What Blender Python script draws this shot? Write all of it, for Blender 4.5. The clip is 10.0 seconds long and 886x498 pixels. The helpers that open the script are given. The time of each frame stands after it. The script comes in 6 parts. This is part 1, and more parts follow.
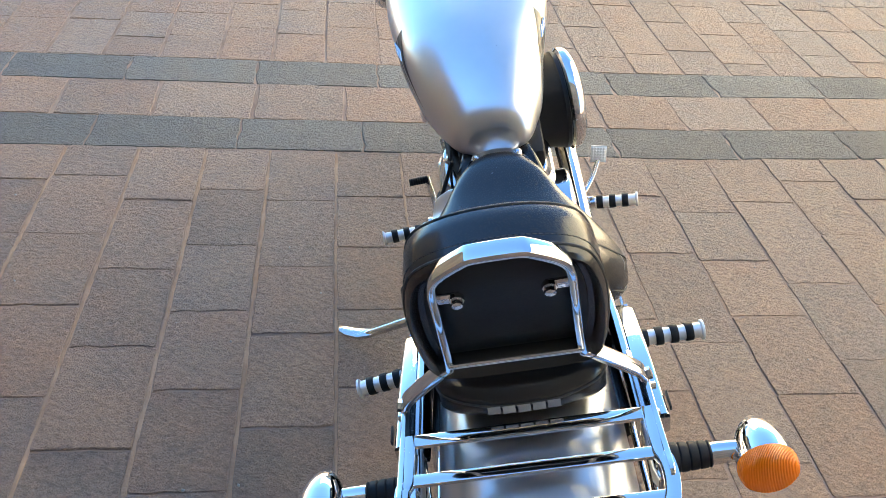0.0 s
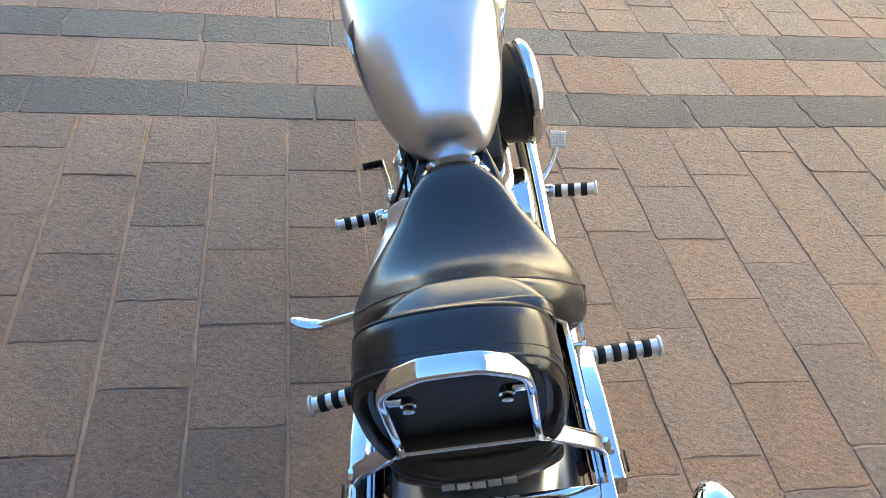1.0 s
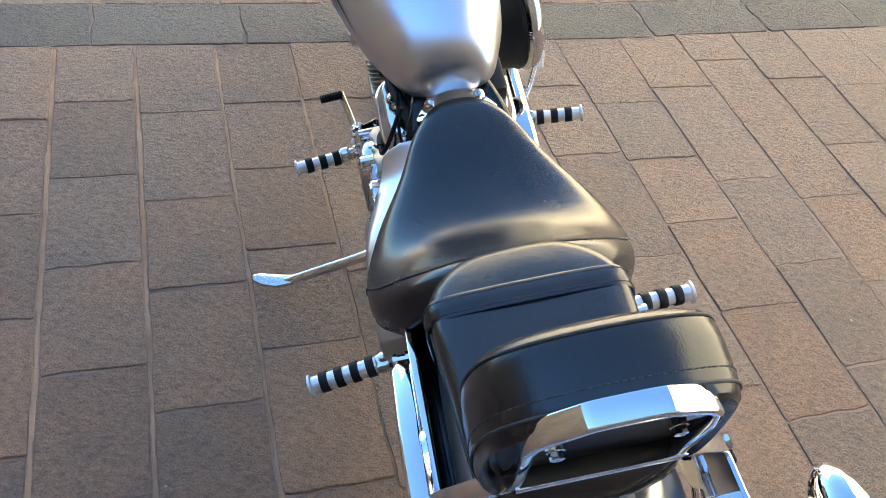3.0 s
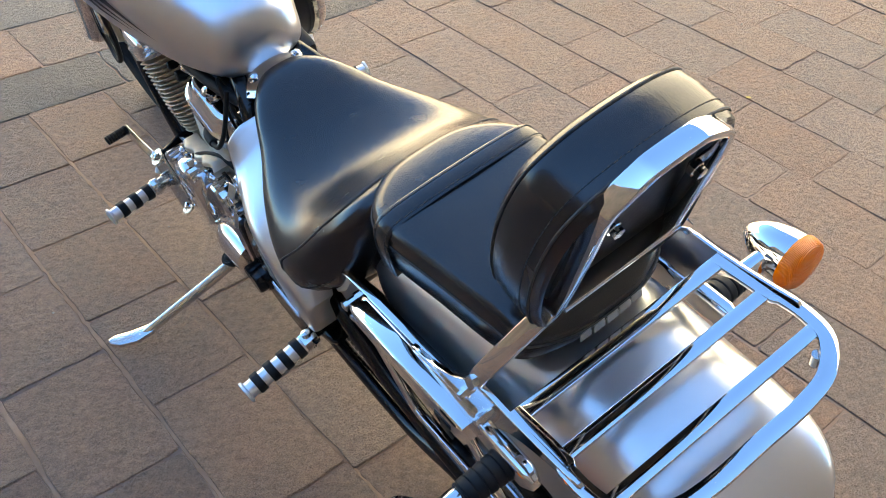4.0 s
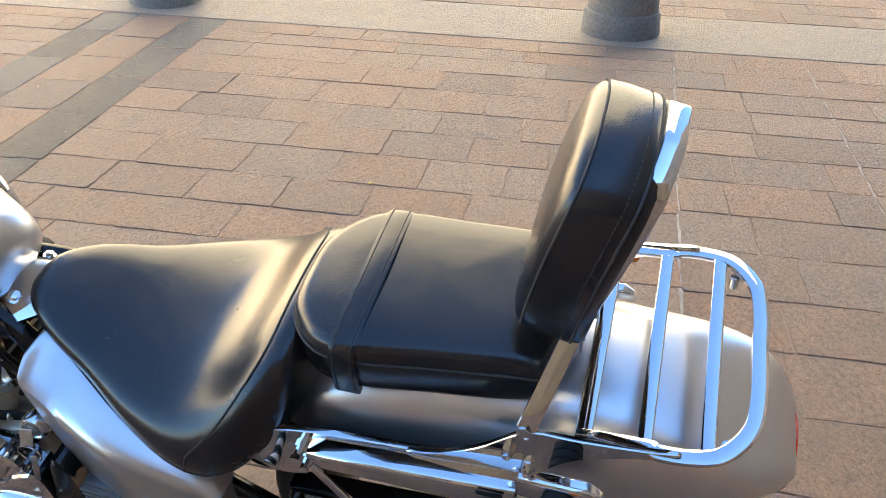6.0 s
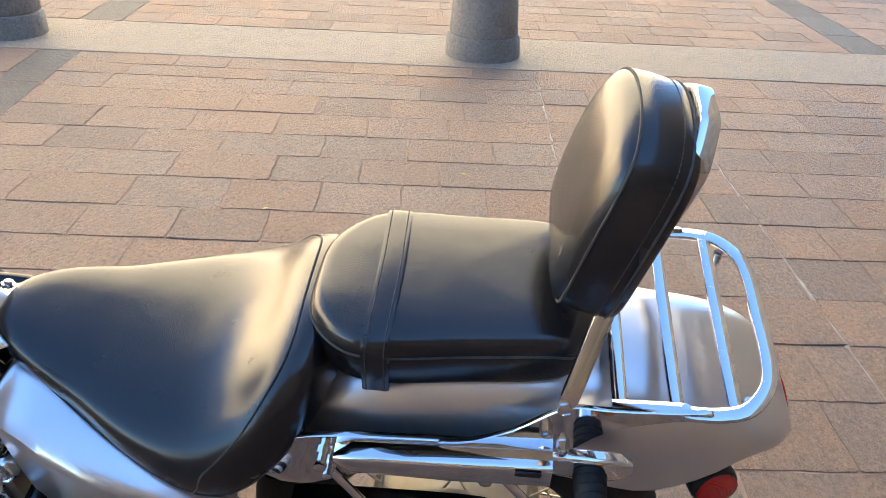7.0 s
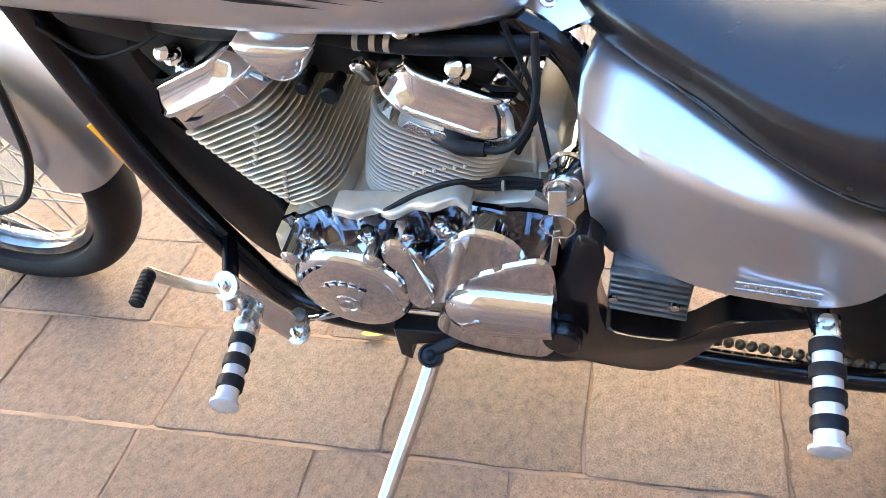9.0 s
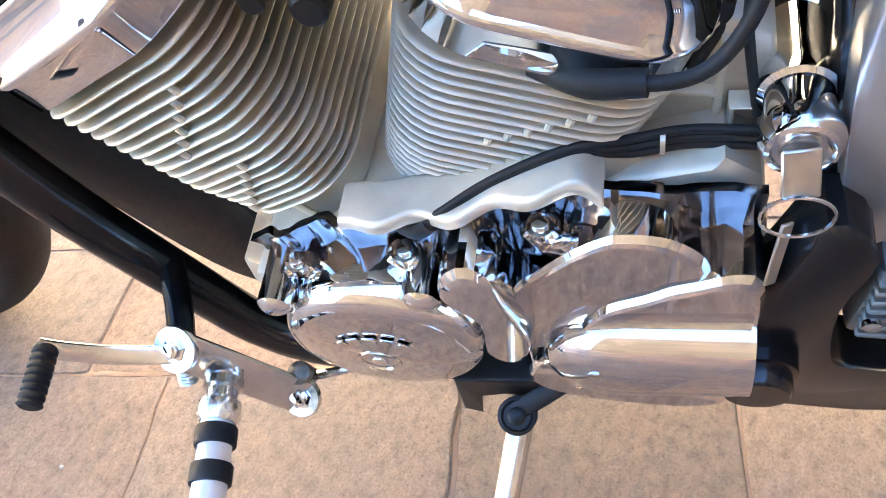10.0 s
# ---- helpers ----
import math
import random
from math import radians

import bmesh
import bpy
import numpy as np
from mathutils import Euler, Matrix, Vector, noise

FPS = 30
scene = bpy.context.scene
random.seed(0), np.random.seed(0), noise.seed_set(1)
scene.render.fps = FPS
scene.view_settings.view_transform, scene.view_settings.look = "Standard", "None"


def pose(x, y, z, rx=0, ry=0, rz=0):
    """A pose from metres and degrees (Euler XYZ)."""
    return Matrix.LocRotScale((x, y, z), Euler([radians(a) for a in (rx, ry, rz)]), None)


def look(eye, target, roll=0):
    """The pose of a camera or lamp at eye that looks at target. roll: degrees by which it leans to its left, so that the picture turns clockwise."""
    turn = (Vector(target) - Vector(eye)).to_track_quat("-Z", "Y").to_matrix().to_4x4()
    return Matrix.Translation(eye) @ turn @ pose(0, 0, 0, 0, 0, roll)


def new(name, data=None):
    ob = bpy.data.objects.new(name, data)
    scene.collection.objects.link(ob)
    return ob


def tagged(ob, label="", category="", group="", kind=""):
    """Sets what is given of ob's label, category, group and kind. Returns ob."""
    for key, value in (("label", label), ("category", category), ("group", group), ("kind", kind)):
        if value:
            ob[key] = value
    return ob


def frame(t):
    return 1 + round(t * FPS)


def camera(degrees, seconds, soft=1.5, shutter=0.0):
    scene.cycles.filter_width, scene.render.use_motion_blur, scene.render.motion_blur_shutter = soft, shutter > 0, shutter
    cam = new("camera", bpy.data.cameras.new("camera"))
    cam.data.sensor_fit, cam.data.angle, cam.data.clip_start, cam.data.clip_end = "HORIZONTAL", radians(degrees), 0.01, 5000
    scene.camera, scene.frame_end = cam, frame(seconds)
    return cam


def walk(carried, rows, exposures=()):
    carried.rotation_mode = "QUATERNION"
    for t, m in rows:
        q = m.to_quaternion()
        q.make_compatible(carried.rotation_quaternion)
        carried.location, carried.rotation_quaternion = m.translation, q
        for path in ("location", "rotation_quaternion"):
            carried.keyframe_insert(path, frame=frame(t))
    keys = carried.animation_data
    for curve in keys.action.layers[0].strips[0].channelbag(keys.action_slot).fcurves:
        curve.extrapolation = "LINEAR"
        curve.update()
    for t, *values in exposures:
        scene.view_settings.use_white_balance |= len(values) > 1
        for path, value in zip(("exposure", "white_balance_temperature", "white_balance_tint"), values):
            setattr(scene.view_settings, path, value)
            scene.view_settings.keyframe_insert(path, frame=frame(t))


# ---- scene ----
cam = camera(54.8, 10.0, soft=0.6)
PATH = [
    (0, (-0.377, -0.869, 1.537), (-0.263, 0.75, 0.368), 5.9),
    (0.5, (-0.374, -0.787, 1.595), (-0.218, 0.798, 0.385), 7.0),
    (1, (-0.378, -0.717, 1.634), (-0.153, 0.788, 0.337), 8.8),
    (1.5, (-0.424, -0.668, 1.648), (-0.165, 0.797, 0.312), 10.2),
    (2, (-0.506, -0.66, 1.643), (-0.179, 0.772, 0.286), 12.0),
    (2.2, (-0.521, -0.647, 1.631), (-0.174, 0.776, 0.269), 12.5),
    (3.3, (-0.548, -0.478, 1.482), (0.043, 0.802, 0.063), 12.4),
    (3.5, (-0.595, -0.483, 1.45), (0.134, 0.754, 0.058), 12.2),
    (4, (-0.755, -0.523, 1.419), (0.216, 0.628, 0.103), 5.2),
    (4.5, (-0.822, -0.466, 1.408), (0.372, 0.638, 0.244), 1.8),
    (5, (-0.877, -0.372, 1.372), (0.47, 0.625, 0.281), 0.8),
    (5.5, (-0.963, -0.297, 1.35), (0.586, 0.414, 0.304), 2.1),
    (5.7, (-1.0, -0.262, 1.352), (0.603, 0.352, 0.326), 1.4),
    (6.8, (-1.057, -0.058, 1.334), (0.703, 0.051, 0.389), 3.2),
    (7, (-1.099, -0.021, 1.319), (0.668, 0.085, 0.389), 3.0),
    (7.5, (-1.172, 0.079, 1.223), (0.596, 0.199, 0.295), 1.8),
    (7.7, (-1.168, 0.104, 1.192), (0.577, 0.229, 0.224), 2.0),
    (8, (-1.149, 0.162, 1.108), (0.522, 0.349, 0.026), 1.0),
    (8.3, (-1.114, 0.241, 1.099), (0.484, 0.546, -0.065), -1.6),
    (8.5, (-1.087, 0.284, 1.069), (0.486, 0.723, -0.085), -3.6),
    (9, (-1.009, 0.473, 1.023), (0.457, 1.009, -0.227), -5.8),
    (9.5, (-0.833, 0.628, 0.942), (0.558, 1.14, -0.401), -12.9),
    (10, (-0.651, 0.674, 0.801), (0.701, 1.159, -0.591), -12.7),
]
EXPOSURES = [(0.0, 3.05, 7000, -4), (3.5, 3.05, 7150, -2), (4.5, 3.14, 7450, 0), (5.5, 3.04, 7450, 1), (7.0, 3.13, 7400, 3), (8.0, 3.33, 7800, 4), (8.5, 3.85, 7800, 4), (9.0, 4.36, 7600, 4), (9.5, 4.58, 7450, 5), (10.0, 4.68, 7600, 6)]  # seconds, stops, kelvin, tint
walk(cam, [(t, look(eye, target, roll)) for t, eye, target, roll in PATH], EXPOSURES)

# world: a clear sky; the square lies in the shade of an unseen wall added to the south
SUN_ELEVATION, SUN_AZIMUTH = 40.0, 215.0   # degrees; azimuth from +y towards +x
world = bpy.data.worlds.new("sky")
scene.world = world
world.use_nodes = True
wn = world.node_tree
wn.nodes.clear()
sky = wn.nodes.new("ShaderNodeTexSky")
sky.sky_type, sky.sun_disc = "NISHITA", False
sky.sun_elevation, sky.sun_rotation = radians(SUN_ELEVATION), radians(SUN_AZIMUTH)
sky.altitude, sky.dust_density, sky.ozone_density = 2200.0, 0.1, 8.0
bg = wn.nodes.new("ShaderNodeBackground")
bg.inputs["Strength"].default_value = 0.12
wo = wn.nodes.new("ShaderNodeOutputWorld")
wn.links.new(sky.outputs[0], bg.inputs[0])
wn.links.new(bg.outputs[0], wo.inputs[0])
sun_data = bpy.data.lights.new("sun", "SUN")
sun_data.energy, sun_data.angle, sun_data.color = 5.0, radians(0.5), (1.0, 0.92, 0.79)
sun = new("sun", sun_data)
sun.matrix_world = look((12 * math.sin(radians(SUN_AZIMUTH)), 12 * math.cos(radians(SUN_AZIMUTH)), 12 * math.tan(radians(SUN_ELEVATION))), (0, 0, 0))


# ---- materials ----
def mat_new(name):
    m = bpy.data.materials.new(name)
    m.use_nodes = True
    nt = m.node_tree
    return m, nt, nt.nodes["Principled BSDF"]


def node(nt, kind, **inputs):
    n = nt.nodes.new(kind)
    for key, value in inputs.items():
        n.inputs[key.replace("_", " ")].default_value = value
    return n


def noise_node(nt, scale, detail=4.0, rough=0.55, coord="Object"):
    tc = nt.nodes.new("ShaderNodeTexCoord")
    n = node(nt, "ShaderNodeTexNoise", Scale=scale, Detail=detail, Roughness=rough)
    nt.links.new(tc.outputs[coord], n.inputs["Vector"])
    return n


def ramp(nt, source, stops):
    r = nt.nodes.new("ShaderNodeValToRGB")
    el = r.color_ramp.elements
    while len(el) < len(stops):
        el.new(0.5)
    for e, (pos, col) in zip(el, stops):
        e.position = pos
        e.color = (*col, 1) if len(col) == 3 else col
    nt.links.new(source, r.inputs[0])
    return r


def bump(nt, bsdf, source, strength, distance, after=None):
    b = node(nt, "ShaderNodeBump", Strength=strength, Distance=distance)
    nt.links.new(source, b.inputs["Height"])
    if after:
        nt.links.new(after.outputs[0], b.inputs["Normal"])
    nt.links.new(b.outputs[0], bsdf.inputs["Normal"])
    return b


def varied(name, dark, light, metallic, rough, scale, rough_spread=0.08, bump_scale=0.0, bump_strength=0.0, bump_dist=0.001, coat=0.0):
    """A surface whose colour and gloss wander at a large and a small scale."""
    m, nt, b = mat_new(name)
    big = noise_node(nt, scale, 5.0)
    r = ramp(nt, big.outputs[0], [(0.3, dark), (0.7, light)])
    nt.links.new(r.outputs[0], b.inputs["Base Color"])
    fine = noise_node(nt, scale * 9, 3.0)
    mr = node(nt, "ShaderNodeMapRange")
    mr.inputs["To Min"].default_value = max(0.0, rough - rough_spread)
    mr.inputs["To Max"].default_value = rough + rough_spread
    nt.links.new(fine.outputs[0], mr.inputs[0])
    nt.links.new(mr.outputs[0], b.inputs["Roughness"])
    b.inputs["Metallic"].default_value = metallic
    if name in ("black_rubber", "tyre_rubber", "black_plastic"):
        b.inputs["Specular IOR Level"].default_value = 0.3
    if name == "black_gloss_paint":
        b.inputs["Specular IOR Level"].default_value = 0.35
    b.inputs["Coat Weight"].default_value = coat
    b.inputs["Coat Roughness"].default_value = 0.12
    if bump_strength:
        bn = noise_node(nt, bump_scale, 4.0)
        bump(nt, b, bn.outputs[0], bump_strength, bump_dist)
    return m


CHROME = varied("chrome", (0.64, 0.64, 0.65), (0.71, 0.71, 0.72), 1.0, 0.05, 14, 0.025)
# chrome with its dark reflections put into the base colour
DARK_REFLECT_CHROME = varied("dark_reflect_chrome", (0.07, 0.07, 0.08), (0.2, 0.2, 0.215), 1.0, 0.12, 40, 0.05)
WORN_CHROME = varied("worn_chrome", (0.6, 0.59, 0.57), (0.75, 0.74, 0.72), 1.0, 0.2, 30, 0.06)
# rim chrome darkened in colour for the shade and dark reflections inside the wheel
RIM_CHROME = varied("shaded_rim_chrome", (0.16, 0.145, 0.125), (0.38, 0.36, 0.33), 1.0, 0.22, 30, 0.06)
SILVER = varied("satin_silver_paint", (0.57, 0.57, 0.57), (0.64, 0.64, 0.64), 0.92, 0.29, 6, 0.03)
ALUMINIUM = varied("cast_aluminium", (0.46, 0.41, 0.32), (0.63, 0.575, 0.47), 0.4, 0.42, 25, 0.1, 400, 0.2, 0.0006)
DARK_ALLOY = varied("dark_alloy", (0.07, 0.07, 0.067), (0.13, 0.13, 0.125), 0.3, 0.5, 40, 0.08)
BRUSHED = varied("machined_aluminium", (0.74, 0.74, 0.74), (0.86, 0.86, 0.86), 0.6, 0.37, 40, 0.07)
BLACK_PAINT = varied("black_gloss_paint", (0.003, 0.003, 0.0035), (0.008, 0.008, 0.0085), 0.0, 0.19, 12, 0.07)
BLACK_PLASTIC = varied("black_plastic", (0.004, 0.004, 0.0045), (0.01, 0.01, 0.0105), 0.0, 0.45, 30, 0.1, 300, 0.2, 0.0004)
RUBBER = varied("black_rubber", (0.005, 0.005, 0.0055), (0.013, 0.013, 0.014), 0.0, 0.6, 40, 0.1, 260, 0.3, 0.0006)
TYRE = varied("tyre_rubber", (0.004, 0.004, 0.004), (0.014, 0.013, 0.012), 0.0, 0.65, 18, 0.1, 200, 0.3, 0.0008)
GREASY = varied("greasy_steel", (0.05, 0.042, 0.032), (0.2, 0.17, 0.13), 0.8, 0.4, 60, 0.15)
STEEL = varied("spoke_steel", (0.45, 0.43, 0.38), (0.6, 0.57, 0.5), 1.0, 0.38, 60, 0.08)
BADGE = varied("badge_silver", (0.6, 0.6, 0.6), (0.7, 0.7, 0.7), 0.9, 0.25, 30, 0.05)
PRINT = varied("grey_print", (0.26, 0.26, 0.25), (0.36, 0.36, 0.35), 0.0, 0.5, 60, 0.05)
STRIPE = varied("charcoal_stripe", (0.03, 0.03, 0.035), (0.05, 0.05, 0.055), 0.4, 0.35, 20, 0.05)
THREAD = varied("dark_thread", (0.02, 0.02, 0.02), (0.05, 0.05, 0.05), 0.0, 0.7, 90, 0.1)
LEAF = varied("dry_leaf", (0.35, 0.22, 0.03), (0.55, 0.4, 0.06), 0.0, 0.55, 60, 0.1)


def vinyl():
    m, nt, b = mat_new("black_vinyl")
    big = noise_node(nt, 9, 3.0, 0.5)
    r = ramp(nt, big.outputs[0], [(0.3, (0.007, 0.007, 0.0075)), (0.72, (0.0135, 0.0133, 0.0132))])
    nt.links.new(r.outputs[0], b.inputs["Base Color"])
    smear = noise_node(nt, 22, 3.0)
    rr = ramp(nt, smear.outputs[0], [(0.3, (0.21,) * 3), (0.7, (0.275,) * 3)])
    nt.links.new(rr.outputs[0], b.inputs["Roughness"])
    b.inputs["Specular IOR Level"].default_value = 0.52
    tc = nt.nodes.new("ShaderNodeTexCoord")
    v = node(nt, "ShaderNodeTexVoronoi", Scale=520.0)
    nt.links.new(tc.outputs["Object"], v.inputs["Vector"])
    first = node(nt, "ShaderNodeBump", Strength=0.13, Distance=0.0005)
    nt.links.new(v.outputs["Distance"], first.inputs["Height"])
    crease = noise_node(nt, 14, 2.5, 0.5)
    bump(nt, b, crease.outputs[0], 0.1, 0.006, first)
    return m


VINYL = vinyl()


def plastic_lens(name, colour):
    m, nt, b = mat_new(name)
    b.inputs["Base Color"].default_value = (*colour, 1)
    b.inputs["Roughness"].default_value = 0.15
    b.inputs["Transmission Weight"].default_value = 0.05
    b.inputs["Subsurface Weight"].default_value = 0.0
    tc = nt.nodes.new("ShaderNodeTexCoord")
    w = node(nt, "ShaderNodeTexWave", Scale=170.0, Distortion=0.2)
    w.bands_direction = "X"
    nt.links.new(tc.outputs["Object"], w.inputs["Vector"])
    bump(nt, b, w.outputs[0], 0.45, 0.0012)
    return m


REFLECTOR = plastic_lens("reflector_lens", (0.8, 0.36, 0.012))
AMBER = plastic_lens("amber_lens", (1.0, 0.21, 0.001))
RED = plastic_lens("red_lens", (0.45, 0.01, 0.008))


def stone(name, tones, per_object):
    """Rough cleft paving stone; each stone takes its own tone."""
    m, nt, b = mat_new(name)
    if per_object:
        rnd = nt.nodes.new("ShaderNodeObjectInfo").outputs["Random"]
    else:
        rnd = nt.nodes.new("ShaderNodeNewGeometry").outputs["Random Per Island"]
    base = ramp(nt, rnd, [(i / (len(tones) - 1), c) for i, c in enumerate(tones)])
    geo = nt.nodes.new("ShaderNodeNewGeometry")
    big = node(nt, "ShaderNodeTexNoise", Scale=9.0, Detail=10.0, Roughness=0.72)
    fine = node(nt, "ShaderNodeTexNoise", Scale=70.0, Detail=7.0, Roughness=0.7)
    grit = node(nt, "ShaderNodeTexNoise", Scale=300.0, Detail=6.0, Roughness=0.75)
    stretch = node(nt, "ShaderNodeMapping", Scale=(0.75, 1.0, 1.0), Rotation=(0, 0, 0.5))
    nt.links.new(geo.outputs["Position"], stretch.inputs["Vector"])
    for n in (big, fine):
        nt.links.new(stretch.outputs[0], n.inputs["Vector"])
    nt.links.new(geo.outputs["Position"], grit.inputs["Vector"])
    mix = nt.nodes.new("ShaderNodeMix")
    mix.data_type, mix.blend_type = "RGBA", "MULTIPLY"
    mix.inputs["Factor"].default_value = 1.0
    shade = ramp(nt, big.outputs[0], [(0.25, (0.66, 0.68, 0.72)), (0.5, (1.0, 1.0, 1.0)), (0.75, (1.2, 1.15, 1.1))])
    nt.links.new(base.outputs[0], mix.inputs["A"])
    nt.links.new(shade.outputs[0], mix.inputs["B"])
    mix2 = nt.nodes.new("ShaderNodeMix")
    mix2.data_type, mix2.blend_type = "RGBA", "MULTIPLY"
    mix2.inputs["Factor"].default_value = 1.0
    grain = ramp(nt, fine.outputs[0], [(0.34, (0.7, 0.68, 0.68)), (0.5, (1.0, 1.0, 1.0)), (0.66, (1.22, 1.2, 1.16))])
    nt.links.new(mix.outputs["Result"], mix2.inputs["A"])
    nt.links.new(grain.outputs[0], mix2.inputs["B"])
    mix3 = nt.nodes.new("ShaderNodeMix")
    mix3.data_type, mix3.blend_type = "RGBA", "MULTIPLY"
    mix3.inputs["Factor"].default_value = 1.0
    speck = ramp(nt, grit.outputs[0], [(0.33, (0.5, 0.47, 0.46)), (0.46, (0.95, 0.95, 0.95)), (0.58, (1.05, 1.05, 1.05)), (0.7, (1.35, 1.32, 1.28))])
    nt.links.new(mix2.outputs["Result"], mix3.inputs["A"])
    nt.links.new(speck.outputs[0], mix3.inputs["B"])
    nt.links.new(mix3.outputs["Result"], b.inputs["Base Color"])
    wear = ramp(nt, big.outputs[0], [(0.35, (0.55,) * 3), (0.65, (0.75,) * 3)])
    nt.links.new(wear.outputs[0], b.inputs["Roughness"])
    b.inputs["Specular IOR Level"].default_value = 0.45
    first = node(nt, "ShaderNodeBump", Strength=0.8, Distance=0.012)
    nt.links.new(big.outputs[0], first.inputs["Height"])
    second = node(nt, "ShaderNodeBump", Strength=1.0, Distance=0.013)
    nt.links.new(fine.outputs[0], second.inputs["Height"])
    nt.links.new(first.outputs[0], second.inputs["Normal"])
    bump(nt, b, grit.outputs[0], 0.9, 0.003, second)
    return m


PINK = [(0.219, 0.149, 0.109), (0.297, 0.190, 0.126), (0.235, 0.166, 0.125), (0.317, 0.202, 0.135), (0.267, 0.160, 0.104), (0.289, 0.203, 0.148), (0.212, 0.149, 0.111), (0.309, 0.189, 0.123)]
GREY = [(0.088, 0.08, 0.07), (0.115, 0.105, 0.092), (0.152, 0.138, 0.12)]
STONE_PINK, STONE_PINK_FAR = stone("pink_stone", PINK, True), stone("pink_stone_far", PINK, False)
STONE_GREY, STONE_GREY_FAR = stone("grey_stone", GREY, True), stone("grey_stone_far", GREY, False)
CONCRETE = stone("concrete", [(0.29, 0.235, 0.18), (0.31, 0.253, 0.195)], True)
BOLLARD_STONE = stone("bollard_stone", [(0.225, 0.208, 0.182), (0.265, 0.242, 0.21)], True)
MORTAR = varied("mortar", (0.2, 0.125, 0.085), (0.38, 0.26, 0.185), 0.0, 0.9, 5, 0.05, 120, 0.6, 0.004)
SAND = varied("joint_sand", (0.25, 0.15, 0.09), (0.42, 0.27, 0.17), 0.0, 0.9, 9, 0.05, 160, 0.6, 0.004)
GRIT = varied("stone_crumbs", (0.04, 0.035, 0.03), (0.7, 0.66, 0.6), 0.0, 0.8, 2.2, 0.05)
PALE_GROUT = varied("pale_grout", (0.26, 0.22, 0.18), (0.42, 0.37, 0.31), 0.0, 0.9, 14, 0.05, 120, 0.6, 0.003)
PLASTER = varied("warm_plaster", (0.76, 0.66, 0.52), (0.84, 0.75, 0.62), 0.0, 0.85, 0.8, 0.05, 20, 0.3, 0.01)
# dark tone for the unseen walls that hold back sun and sky
BLOCKER_DARK = varied("blocker_dark", (0.1, 0.09, 0.08), (0.17, 0.15, 0.13), 0.0, 0.85, 0.8, 0.05, 20, 0.3, 0.01)


# ---- mesh helpers ----
def part(name, bm, material, parent=None, label="", smooth=38):
    """Links a bmesh as one mesh object under a thing or part."""
    bmesh.ops.remove_doubles(bm, verts=bm.verts[:], dist=1e-6)
    bmesh.ops.recalc_face_normals(bm, faces=bm.faces[:])
    for f in bm.faces:
        f.smooth = True
    for e in bm.edges:
        if len(e.link_faces) == 2 and e.calc_face_angle(0) > radians(smooth):
            e.smooth = False
    me = bpy.data.meshes.new(name)
    bm.to_mesh(me)
    bm.free()
    me.materials.append(material)
    ob = new(name, me)
    if parent:
        ob.parent = parent
    return tagged(ob, label)


def share(name, ob, m, parent):
    """Another piece on the same mesh."""
    o = new(name, ob.data)
    o.parent = parent
    o.matrix_basis = m
    return o


def rings(bm, sections, closed=True, caps=True, cyclic=False):
    """Skins a row of rings with equal counts of points."""
    vs = [[bm.verts.new(p) for p in s] for s in sections]
    n = len(vs[0])
    pairs = list(zip(vs, vs[1:])) + ([(vs[-1], vs[0])] if cyclic else [])
    for a, b in pairs:
        for i in range(n if closed else n - 1):
            j = (i + 1) % n
            quad = [a[i], a[j], b[j], b[i]]
            try:
                bm.faces.new(quad)
            except ValueError:
                pass
    if caps and not cyclic:
        for ring in (vs[0], vs[-1]):
            try:
                bm.faces.new(ring)
            except ValueError:
                pass
    return vs


def spline(points, steps=8, cyclic=False):
    """Catmull-Rom through the points."""
    pts = [Vector(p) for p in points]
    out = []
    n = len(pts)
    for i in range(n if cyclic else n - 1):
        p1, p2 = pts[i], pts[(i + 1) % n]
        p0 = pts[i - 1] if (cyclic or i > 0) else p1 * 2 - p2
        p3 = pts[(i + 2) % n] if (cyclic or i + 2 < n) else p2 * 2 - p1
        for k in range(steps):
            t = k / steps
            out.append(0.5 * ((2 * p1) + (p2 - p0) * t + (2 * p0 - 5 * p1 + 4 * p2 - p3) * t * t + (3 * p1 - p0 - 3 * p2 + p3) * t ** 3))
    if not cyclic:
        out.append(pts[-1])
    return out


def frames_along(pts, up=(0, 0, 1), cyclic=False):
    up = Vector(up)
    out = []
    for i, p in enumerate(pts):
        a = pts[i - 1] if (i > 0 or cyclic) else p
        b = pts[(i + 1) % len(pts)] if (i + 1 < len(pts) or cyclic) else p
        d = (b - a).normalized()
        side = d.cross(up)
        if side.length < 1e-3:
            side = d.cross(Vector((1, 0, 0)))
        side.normalize()
        out.append((p, side, side.cross(d).normalized()))
    return out


def tube(bm, points, radius, sides=12, steps=6, smooth=True, up=(0, 0, 1), cyclic=False):
    """A round rod along the points; radius may be a list."""
    pts = spline(points, steps, cyclic) if smooth else [Vector(p) for p in points]
    n = len(pts)
    rad = radius if isinstance(radius, (list, tuple)) else [radius] * 2
    secs = []
    for k, (p, s, u) in enumerate(frames_along(pts, up, cyclic)):
        f = k / max(1, n - 1) * (len(rad) - 1)
        i = min(int(f), len(rad) - 2)
        r = rad[i] + (rad[i + 1] - rad[i]) * (f - i)
        secs.append([p + (s * math.cos(a) + u * math.sin(a)) * r for a in [2 * math.pi * q / sides for q in range(sides)]])
    rings(bm, secs, cyclic=cyclic)
    return bm


